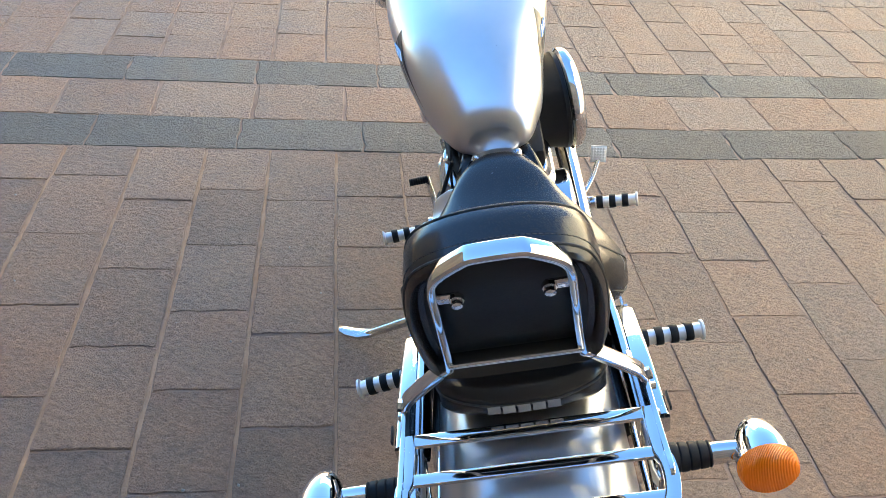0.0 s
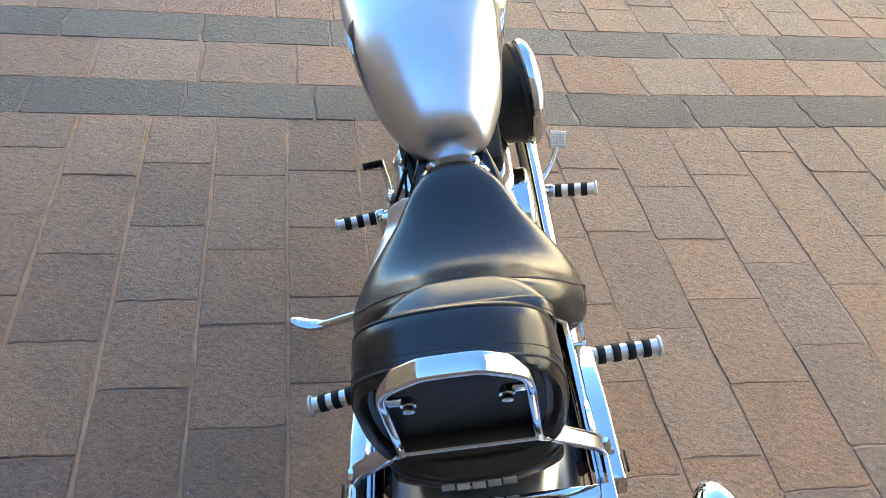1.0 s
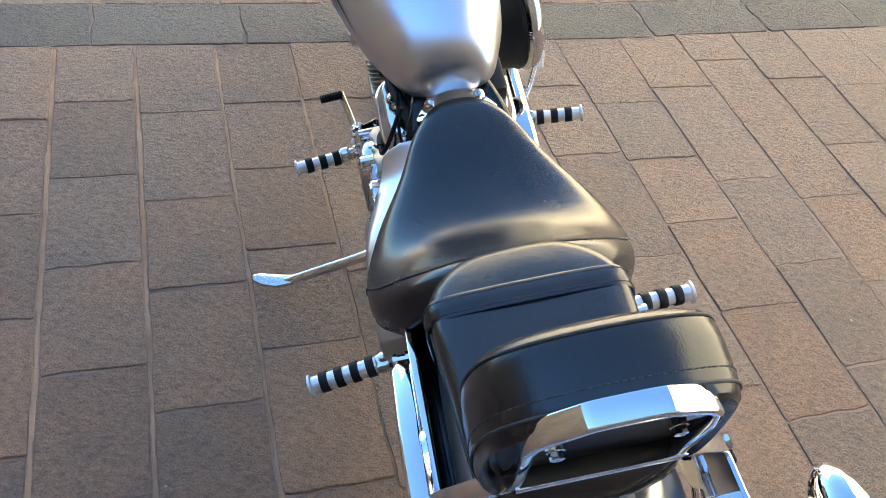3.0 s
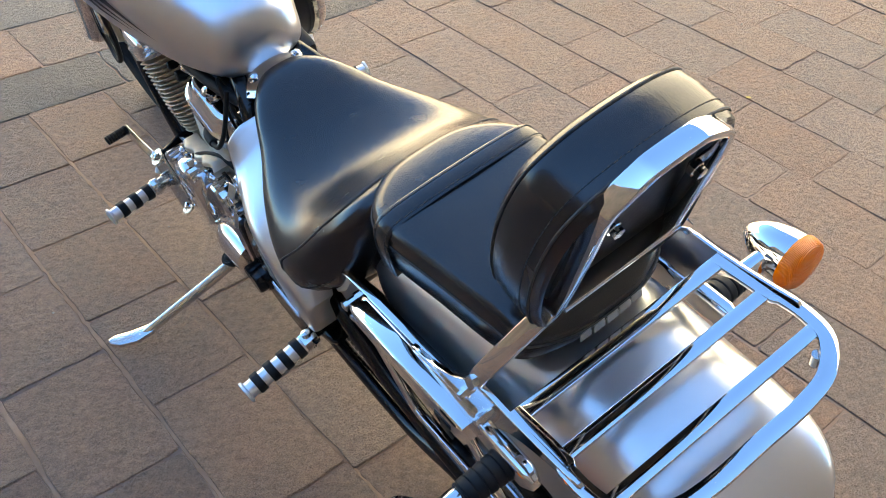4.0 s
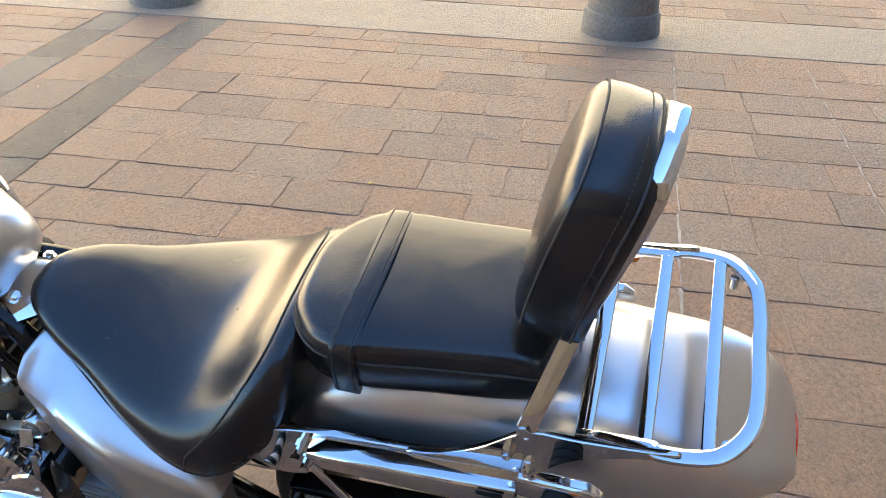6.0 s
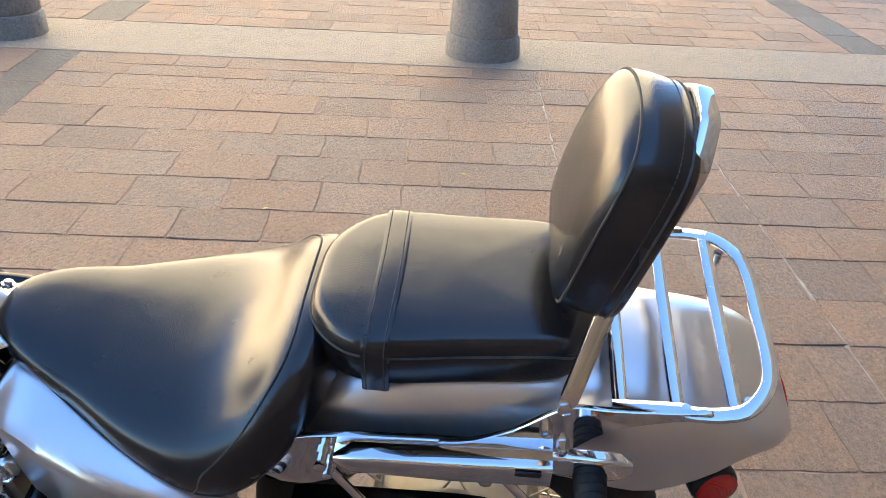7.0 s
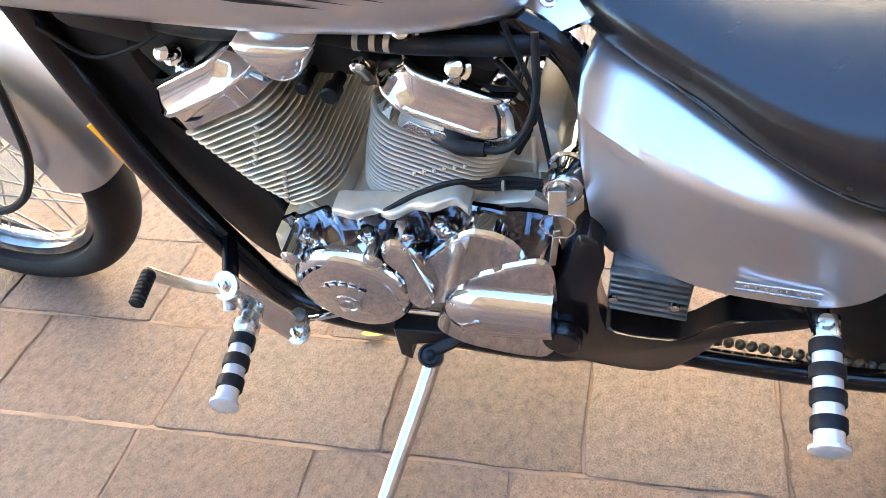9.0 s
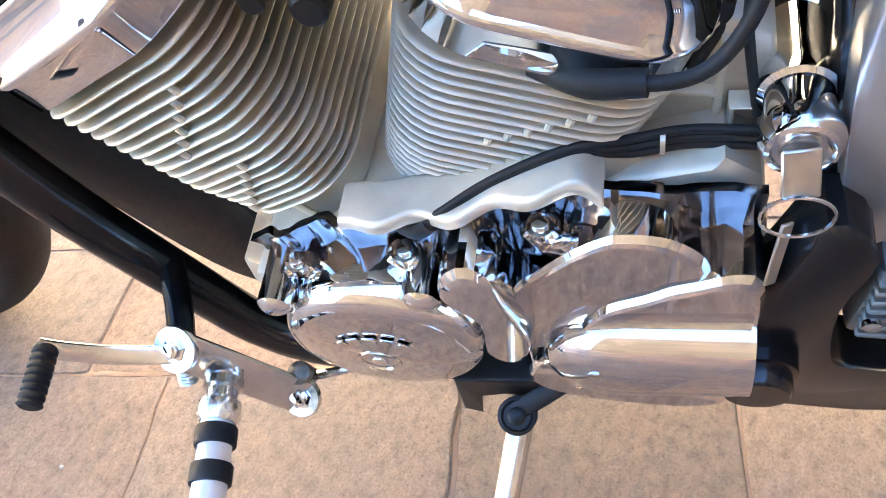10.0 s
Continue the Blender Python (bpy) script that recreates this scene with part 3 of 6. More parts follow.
    bar(bm, [(-0.074, -0.162, 0.92), (0.074, -0.162, 0.92)], 0.022, 0.008, up=(0, 0, 1), smooth=False)
    part("cross_bar", bm, CHROME, frame_ob)
    for side in (-1, 1):
        bm = bmesh.new()
        block(bm, pose(side * 0.056, -0.198, 1.04, 12, 0, 0), (0.026, 0.004, 0.014), 0.0015)
        part("mounting_tab", bm, CHROME, frame_ob)
        bm = bmesh.new()
        lathe(bm, [(-0.002, 0.008), (0.004, 0.008), (0.004, 0.006), (0.01, 0.006), (0.011, 0.003)], (side * 0.047, -0.201, 1.041), back, 8)
        part("bolt", bm, CHROME, frame_ob)
        bm = bmesh.new()
        lathe(bm, [(0, 0.008), (0.006, 0.008), (0.007, 0.004)], (side * 0.152, -0.116, 0.813), (side, 0, 0.3), 6)
        part("bolt", bm, CHROME, frame_ob)
    return pad


def rack():
    r = group_part("luggage_rack", "chromed flat-bar luggage rack over the rear mudguard")
    z = 0.81

    def zz(y):
        return z + (-0.17 - y) * 0.055
    # outer loop
    bm = bmesh.new()
    half = 0.143
    loop = [(-half, -0.168), (-half, -0.24), (-half - 0.004, -0.25), (-half - 0.004, -0.282), (-half + 0.006, -0.314), (-half + 0.04, -0.339), (-0.06, -0.346), (0.0, -0.346)]
    loop += [(-x, y) for x, y in reversed(loop[:-1])]
    bar(bm, [(x, y, zz(y)) for x, y in loop], 0.018, 0.007, steps=5)
    part("outer_loop", bm, CHROME, r)
    for y, w in ((-0.176, 0.018), (-0.237, 0.016), (-0.299, 0.016)):
        bm = bmesh.new()
        bar(bm, [(-half, y, zz(y) - 0.0005), (half, y, zz(y) - 0.0005)], w, 0.0066, smooth=False)
        part("slat", bm, CHROME, r)
    for side in (-1, 1):
        # swept side bracket from the rail up to the rack
        bm = bmesh.new()
        outline = [(0.02, 0.726), (-0.02, 0.738), (-0.063, 0.762), (-0.1, 0.797), (-0.125, 0.814), (-0.17, 0.814), (-0.24, 0.82), (-0.27, 0.824), (-0.27, 0.812), (-0.235, 0.806), (-0.17, 0.778), (-0.13, 0.735), (-0.11, 0.712), (-0.04, 0.712)]
        plate(bm, [(y, q) for y, q in outline], side * 0.153, side * 0.147, 0.002, steps=3)
        part("side_bracket", bm, CHROME, r)
        for y, q in ((-0.1, 0.775), (-0.122, 0.748)):
            bm = bmesh.new()
            lathe(bm, [(0, 0.0075), (0.006, 0.0075), (0.006, 0.005), (0.012, 0.005), (0.013, 0.003)], (side * 0.153, y, q), (side, 0, 0), 6)
            part("bolt", bm, CHROME, r)
        bm = bmesh.new()
        lathe(bm, [(0, 0.006), (0.016, 0.006), (0.018, 0.003)], (side * 0.12, -0.318, 0.812), (0, 0, -1), 10)
        part("stud", bm, WORN_CHROME, r)


# ---- side rails, turn signals, tail light ----
def side_rail(side):
    r = group_part("side_rail", "chromed mudguard rail with luggage supports")
    bm = bmesh.new()
    outline = [(0.245, 0.622), (0.215, 0.685), (0.19, 0.707), (0.1, 0.722), (-0.1, 0.73), (-0.108, 0.7), (-0.085, 0.672), (-0.02, 0.662), (0.09, 0.655), (0.15, 0.628), (0.19, 0.61)]
    plate(bm, outline, side * 0.15, side * 0.142, 0.002, steps=3)
    part("rail_plate", bm, CHROME, r)
    bm = bmesh.new()
    secs = []
    for y, x, q, h in ((0.14, 0.156, 0.698, 0.012), (0.118, 0.163, 0.702, 0.03), (0.0, 0.165, 0.708, 0.036), (-0.112, 0.165, 0.716, 0.036)):
        secs.append([(side * (x + a), y, q + b) for a, b in rounded(0.03, h, 0.006, 3)])
    rings(bm, secs)
    part("box_rail", bm, CHROME, r)
    bm = bmesh.new()
    block(bm, pose(side * 0.184, -0.085, 0.728, 0, 0, 0), (0.003, 0.03, 0.008), 0.001, 1)
    part("slot", bm, BLACK_PLASTIC, r)
    for y, q in ((0.156, 0.684), (-0.039, 0.685)):
        bm = bmesh.new()
        lathe(bm, [(0, 0.009), (0.005, 0.009), (0.005, 0.006), (0.017, 0.006), (0.017, 0.008), (0.023, 0.008), (0.025, 0.004)], (side * 0.15, y, q), (side, 0, 0), 8)
        part("bolt", bm, CHROME, r)
    bm = bmesh.new()
    lathe(bm, [(0, 0.009), (0.005, 0.009), (0.005, 0.006), (0.02, 0.006), (0.022, 0.003)], (side * 0.15, 0.15, 0.662), (side, 0, 0), 8)
    part("bolt", bm, CHROME, r)
    # bent support rod
    bm = bmesh.new()
    rod = [(0.148, 0.655), (0.13, 0.625), (0.075, 0.53), (0.056, 0.513), (0.03, 0.512), (-0.11, 0.52), (-0.135, 0.524), (-0.145, 0.542), (-0.13, 0.572), (-0.062, 0.67)]
    tube(bm, [(side * 0.156, y, q) for y, q in rod], 0.0055, 10, 5, up=(1, 0, 0))
    part("support_rod", bm, CHROME, r)
    # turn signal bracket end
    bm = bmesh.new()
    secs = []
    for y, h, w in ((-0.106, 0.036, 0.018), (-0.15, 0.038, 0.022), (-0.19, 0.036, 0.022), (-0.204, 0.02, 0.012)):
        secs.append([(side * (0.152 + a), y, 0.713 + b) for a, b in rounded(w, h, min(w, h) * 0.3, 3)])
    rings(bm, secs)
    part("signal_bracket", bm, CHROME, r)


def turn_signal(x0, x1, y, z, side, label, face=-1):
    """A bullet turn signal on a rubber-sleeved stalk; face: the way of the amber lens along y."""
    t = group_part("turn_signal", label)
    bm = bmesh.new()
    mid = x0 + (x1 - x0) * 0.62
    prof = [(0, 0.021)]
    for k in range(5):
        u = (mid - x0) * (k + 0.5) / 5
        prof += [(u, 0.0195 - 0.0006 * k), (u + 0.002, 0.018 - 0.0006 * k), (u + 0.004, 0.0195 - 0.0006 * k)]
    prof += [(mid - x0, 0.016)]
    lathe(bm, prof, (side * x0, y, z), (side, 0, 0), 20)
    part("stalk_sleeve", bm, RUBBER, t)
    bm = bmesh.new()
    lathe(bm, [(0, 0.0135), (0.004, 0.0145), (x1 - mid, 0.0135)], (side * mid, y, z), (side, 0, 0), 20)
    part("stalk_tip", bm, CHROME, t)
    cx = side * (x1 + 0.025)
    bm = bmesh.new()
    lathe(bm, [(-0.0487, 0.0008), (-0.047, 0.0067), (-0.0403, 0.0143), (-0.0277, 0.0231), (-0.0118, 0.0298), (0.0067, 0.034), (0.0252, 0.0357), (0.0252, 0.0328)], (cx, y, z), (0, face, 0), 36)
    part("housing", bm, CHROME, t)
    bm = bmesh.new()
    lathe(bm, [(0.0244, 0.0323), (0.0252, 0.0361), (0.0294, 0.0368), (0.0353, 0.0361), (0.042, 0.0344), (0.0454, 0.0302), (0.047, 0.0168), (0.0475, 0.0008)], (cx, y, z), (0, face, 0), 36)
    part("lens", bm, AMBER, t)
    bm = bmesh.new()
    lathe(bm, [(0.0101, 0.0286), (0.021, 0.0302), (0.0223, 0.0008)], (cx, y, z), (0, face, 0), 24)
    part("reflector", bm, BRUSHED, t)
    return t


def tail():
    t = group_part("tail_light", "red tail light under the rear lip of the mudguard")
    bm = bmesh.new()
    secs = []
    for d, w, h in ((-0.02, 0.066, 0.036), (0.004, 0.066, 0.036), (0.012, 0.06, 0.032), (0.016, 0.04, 0.02), (0.017, 0.002, 0.002)):
        secs.append([(a * w, -0.392 - d - b * h * 0.3, 0.663 + b * h) for a, b in [(math.cos(q), math.sin(q)) for q in [2 * math.pi * k / 28 for k in range(28)]]])
    rings(bm, secs)
    part("lens", bm, RED, t)
    bm = bmesh.new()
    block(bm, pose(0, -0.345, 0.636, 25, 0, 0), (0.11, 0.06, 0.045), 0.01)
    part("plate_bracket", bm, BLACK_PLASTIC, t)
    for side in (-1, 1):
        bm = bmesh.new()
        lathe(bm, [(0, 0.03), (0.012, 0.031), (0.02, 0.029), (0.022, 0.026)], (side * 0.096, -0.318, 0.63), (side, -0.35, 0.1), 28)
        part("reflector_body", bm, BLACK_PLASTIC, t)
        bm = bmesh.new()
        lathe(bm, [(0.02, 0.027), (0.026, 0.026), (0.03, 0.015), (0.031, 0.001)], (side * 0.096, -0.318, 0.63), (side, -0.35, 0.1), 28)
        part("reflector", bm, RED, t)
    bm = bmesh.new()
    block(bm, pose(-0.065, -0.338, 0.585, 0, 12, 0), (0.008, 0.02, 0.06), 0.003)
    part("plate_stay", bm, BLACK_PLASTIC, t)
    bm = bmesh.new()
    block(bm, pose(0, -0.385, 0.642, 25, 0, 0), (0.11, 0.006, 0.05), 0.002)
    part("cover_strip", bm, CHROME, t)


# ---- foot pegs and levers ----
def foot_peg(start, tip, label, rubber_rings=4):
    p = group_part("foot_peg", label)
    a, b = Vector(start), Vector(tip)
    d = (b - a)
    n = d.length
    d.normalize()
    bm = bmesh.new()
    lathe(bm, [(0, 0.0145), (n - 0.006, 0.0145), (n - 0.004, 0.0195), (n, 0.0195), (n + 0.001, 0.017)], a, d, 24)
    part("core", bm, BRUSHED, p)
    pitch = n / (rubber_rings + 0.35)
    for k in range(rubber_rings):
        u = pitch * (k + 0.12)
        bm = bmesh.new()
        lathe(bm, [(u, 0.0145), (u, 0.0172), (u + 0.001, 0.0178), (u + pitch * 0.48, 0.0178), (u + pitch * 0.48 + 0.001, 0.0172), (u + pitch * 0.48 + 0.001, 0.0145)], a, d, 24)
        part("rubber_ring", bm, RUBBER, p)
    bm = bmesh.new()
    block(bm, Matrix.Translation(a - d * 0.012) @ d.to_track_quat("X", "Z").to_matrix().to_4x4(), (0.03, 0.026, 0.02), 0.004)
    part("clevis", bm, CHROME, p)
    bm = bmesh.new()
    lathe(bm, [(-0.018, 0.006), (-0.017, 0.008), (0.017, 0.008), (0.018, 0.006)], a - d * 0.012, (0, 0.2, 1), 12)
    part("pivot_pin", bm, WORN_CHROME, p)


def controls():
    foot_peg((-0.235, 1.032, 0.292), (-0.342, 1.014, 0.297), "striped rubber and metal rider foot peg", 3)
    foot_peg((0.23, 1.03, 0.3), (0.338, 1.012, 0.303), "striped rubber and metal rider foot peg", 3)
    foot_peg((-0.212, 0.322, 0.447), (-0.328, 0.316, 0.432), "striped rubber and metal pillion foot peg", 4)
    foot_peg((0.215, 0.342, 0.44), (0.338, 0.347, 0.438), "striped rubber and metal pillion foot peg", 4)
    # gear lever
    g = group_part("gear_lever", "polished gear lever and linkage")
    bm = bmesh.new()
    tilt = Vector((-0.62, 0.1, 0.78)).normalized()
    ends = [Vector((-0.187, 1.064, 0.336)), Vector((-0.187, 0.987, 0.236))]
    bar(bm, [ends[0], ends[1]], 0.038, 0.006, up=tilt, smooth=False)
    for p, r in zip(ends, (0.021, 0.0195)):
        lathe(bm, [(-0.003, r - 0.001), (-0.002, r), (0.002, r), (0.0035, r - 0.001)], p, tilt, 24)
    part("link_plate", bm, WORN_CHROME, g)
    bm = bmesh.new()
    bar(bm, [(-0.19, 1.06, 0.334), (-0.193, 1.088, 0.334), (-0.199, 1.12, 0.345), (-0.206, 1.146, 0.366), (-0.209, 1.16, 0.38)], 0.017, 0.006, up=tilt, edge=0.35)
    part("arm", bm, WORN_CHROME, g)
    bm = bmesh.new()
    prof = [(-0.002, 0.005), (0.0, 0.009)]
    for k in range(7):
        prof += [(0.004 + k * 0.0065, 0.0105), (0.007 + k * 0.0065, 0.0105), (0.0085 + k * 0.0065, 0.009)]
    prof += [(0.051, 0.0105), (0.053, 0.008)]
    lathe(bm, prof, (-0.206, 1.157, 0.374), (-1, -0.12, 0.02), 18)
    part("rubber_toe", bm, RUBBER, g)
    for p, r in ((ends[0], 0.0075), (ends[1], 0.0075), (ends[0].lerp(ends[1], 0.45), 0.006)):
        bm = bmesh.new()
        lathe(bm, [(0.0, r * 1.5), (0.0045, r * 1.5), (0.005, r), (0.01, r), (0.0105, r * 0.8)], p, tilt, 6)
        part("bolt", bm, CHROME, g)
    bm = bmesh.new()
    tube(bm, [(-0.17, 0.99, 0.237), (-0.165, 0.93, 0.262), (-0.16, 0.88, 0.285)], 0.0045, 8)
    part("link_rod", bm, CHROME, g)
    bm = bmesh.new()
    tube(bm, [(-0.1, 1.1, 0.33), (-0.15, 1.075, 0.332), (-0.185, 1.062, 0.331)], 0.012, 12)
    part("mount_tube", bm, BLACK_PAINT, g)
    bm = bmesh.new()
    lathe(bm, [(0, 0.013), (0.004, 0.017), (0.012, 0.017), (0.014, 0.0135), (0.022, 0.0135), (0.026, 0.0185), (0.038, 0.019), (0.044, 0.0155)], (-0.192, 1.037, 0.293), (-1, -0.13, 0.03), 24)
    part("peg_mount", bm, WORN_CHROME, g)
    bm = bmesh.new()
    lathe(bm, [(-0.02, 0.008), (0.0, 0.008), (0.001, 0.011), (0.01, 0.011), (0.012, 0.007)], (-0.17, 0.985, 0.25), (-0.3, 0, 0.95), 14)
    part("link_joint", bm, GREASY, g)
    bm = bmesh.new()
    prof = []
    for k in range(5):
        prof += [(0.0035 * k, 0.0075), (0.0035 * k + 0.0018, 0.0088)]
    lathe(bm, prof, (-0.192, 1.068, 0.31), (-0.5, 0, -0.8), 12)
    part("spring_nut", bm, STEEL, g)
    # brake pedal on the far side
    b = group_part("brake_pedal", "chromed brake pedal with a gridded pad")
    rot = pose(0.262, 1.148, 0.375, 62, 8, -8)
    bm = bmesh.new()
    block(bm, rot, (0.042, 0.044, 0.006), 0.002)
    part("pad", bm, BRUSHED, b)
    for i in range(5):
        for j in range(5):
            bm = bmesh.new()
            block(bm, rot @ pose(-0.015 + i * 0.0075, -0.015 + j * 0.0075, 0.004), (0.005, 0.005, 0.004), 0.001, 1)
            part("stud", bm, BRUSHED, b)
    bm = bmesh.new()
    tube(bm, [(0.258, 1.14, 0.36), (0.235, 1.11, 0.325), (0.2, 1.07, 0.3), (0.17, 1.04, 0.29)], 0.007, 12)
    part("arm", bm, CHROME, b)
    bm = bmesh.new()
    tube(bm, [(0.1, 1.06, 0.3), (0.16, 1.04, 0.3), (0.215, 1.032, 0.3)], 0.014, 12)
    part("peg_mount", bm, CHROME, b)
    # side stand
    s = group_part("side_stand", "polished side stand, folded down on the paving")
    bm = bmesh.new()
    pts = spline([(-0.185, 0.787, 0.215), (-0.25, 0.797, 0.19), (-0.33, 0.81, 0.162), (-0.395, 0.82, 0.14), (-0.42, 0.824, 0.131)], 5)
    tube(bm, pts, [0.0125, 0.0115, 0.0095], 20, 1, False)
    part("leg", bm, WORN_CHROME, s)
    bm = bmesh.new()
    secs = []
    for x, y, q, w, h in ((-0.38, 0.818, 0.143, 0.017, 0.014), (-0.405, 0.822, 0.136, 0.027, 0.012), (-0.44, 0.827, 0.137, 0.036, 0.009), (-0.47, 0.833, 0.146, 0.034, 0.008), (-0.486, 0.836, 0.152, 0.016, 0.007)):
        secs.append([(x + b * 0.2, y + a, q + b) for a, b in rounded(w, h, h * 0.4, 2)])
    rings(bm, secs)
    part("foot", bm, WORN_CHROME, s)
    bm = bmesh.new()
    plate(bm, [(0.845, 0.25), (0.848, 0.176), (0.832, 0.168), (0.826, 0.215), (0.8, 0.226), (0.77, 0.22), (0.752, 0.23), (0.735, 0.25), (0.745, 0.262)], -0.168, -0.135, 0.003, smooth=False)
    part("pivot_bracket", bm, BLACK_PLASTIC, s)
    bm = bmesh.new()
    bar(bm, [(-0.186, 0.792, 0.228), (-0.172, 0.765, 0.24), (-0.16, 0.742, 0.252)], 0.018, 0.012, up=(-0.4, 0, 0.9), smooth=False)
    part("pivot_arm", bm, BLACK_PLASTIC, s)
    bm = bmesh.new()
    lathe(bm, [(-0.012, 0.017), (0.006, 0.017), (0.007, 0.014), (0.005, 0.012), (0.005, 0.008), (0.009, 0.008), (0.011, 0.005)], (-0.188, 0.788, 0.228), (-0.4, -0.05, 0.9), 22)
    part("pivot_bolt", bm, BLACK_PLASTIC, s)


seat_details()
backrest()
rack()
side_rail(-1)
side_rail(1)
turn_signal(0.16, 0.255, -0.158, 0.702, -1, "chrome bullet turn signal with an amber lens")
turn_signal(0.16, 0.255, -0.158, 0.702, 1, "chrome bullet turn signal with an amber lens")
tail()
controls()


# ---- engine and frame ----
def barrel_ring(c, d, x0, x1, half, radius, steps=6):
    across = d.cross(Vector((1, 0, 0))).normalized()
    sec = rounded(abs(x1 - x0), half * 2, radius, steps)
    return [c + Vector(((x0 + x1) / 2 + u, 0, 0)) + across * v for u, v in sec]


def cylinder(name, base, top, tilt, halves, x0, x1, fins, label):
    """A finned barrel: base and top centres in (y, z), fins square to the tilted axis and narrower below."""
    c = group_part(name, label)
    a, b = Vector((0, *base)), Vector((0, *top))
    d = Vector((0, math.sin(radians(tilt)), math.cos(radians(tilt))))
    across = d.cross(Vector((1, 0, 0))).normalized()
    core = bmesh.new()
    rings(core, [barrel_ring(p, d, x0 + 0.016, x1 - 0.016, h - 0.018, 0.04) for p, h in ((a - d * 0.03, halves[0]), (b, halves[1]))])
    part("barrel", core, ALUMINIUM, c)
    for k in range(fins):
        f = k / (fins - 1)
        p = a.lerp(b, f)
        half = halves[0] + (halves[1] - halves[0]) * f
        inset = 0.008 * max(0.0, 0.35 - f) / 0.35
        bm = bmesh.new()
        rings(bm, [barrel_ring(p + d * h, d, x0 + inset + g, x1 - inset - g, half - g, 0.04) for h, g in ((-0.0016, 0.003), (-0.0012, 0.0007), (0.0, 0.0), (0.0008, 0.0007), (0.0012, 0.003))])
        part("fin", bm, ALUMINIUM, c)
    # short cast stubs that tie one fin to the next
    for first, shift, step in ((1, 0.028, -0.0085), (fins // 2, 0.012, -0.01)):
        for k in range(first, min(fins - 1, first + fins // 3)):
            f = (k + 0.5) / (fins - 1)
            p = a.lerp(b, f) + Vector((x0 + 0.002 + 0.008 * max(0.0, 0.35 - f) / 0.35, 0, 0)) + across * (shift + step * (k - first))
            bm = bmesh.new()
            lathe(bm, [(-0.0035, 0.0026), (0.0035, 0.0026)], p, d, 8)
            part("stub", bm, ALUMINIUM, c)
    return c


def head_cover(base, tilt, half, x0, x1, slope, rise):
    """A chromed cap on a cylinder: upright band, raised bead, sloping facets and a flat crown."""
    d = Vector((0, math.sin(radians(tilt)), math.cos(radians(tilt))))
    c = Vector((0, *base))
    bm = bmesh.new()
    secs = []
    for h, g, e in ((0.0, 0.003, 0.0), (0.002, 0.0, 0.0), (0.024, 0.0, 0.0), (0.0252, -0.0016, -0.001), (0.0285, -0.0022, -0.0015), (0.0315, -0.0008, 0.0), (0.0325, 0.0025, 0.002),
                    (0.0325 + rise * 0.5, slope * 0.5, slope * 0.8), (0.0325 + rise * 0.9, slope * 0.95, slope * 1.5), (0.0335 + rise * 0.94, slope * 0.9, slope * 1.45), (0.0345 + rise, slope * 1.0, slope * 1.5), (0.036 + rise, slope * 1.2, slope * 1.75), (0.037 + rise, slope * 1.8, slope * 2.4)):
        secs.append(barrel_ring(c + d * h, d, x0 + g, x1 - g, half - e, max(0.006, 0.05 - e * 0.6 - max(0, g) * 0.3), 7))
    rings(bm, secs)
    return part("head_cover", bm, CHROME, ENGINE, smooth=55)


ENGINE = group_part("engine", "chromed and bare alloy two-cylinder engine")


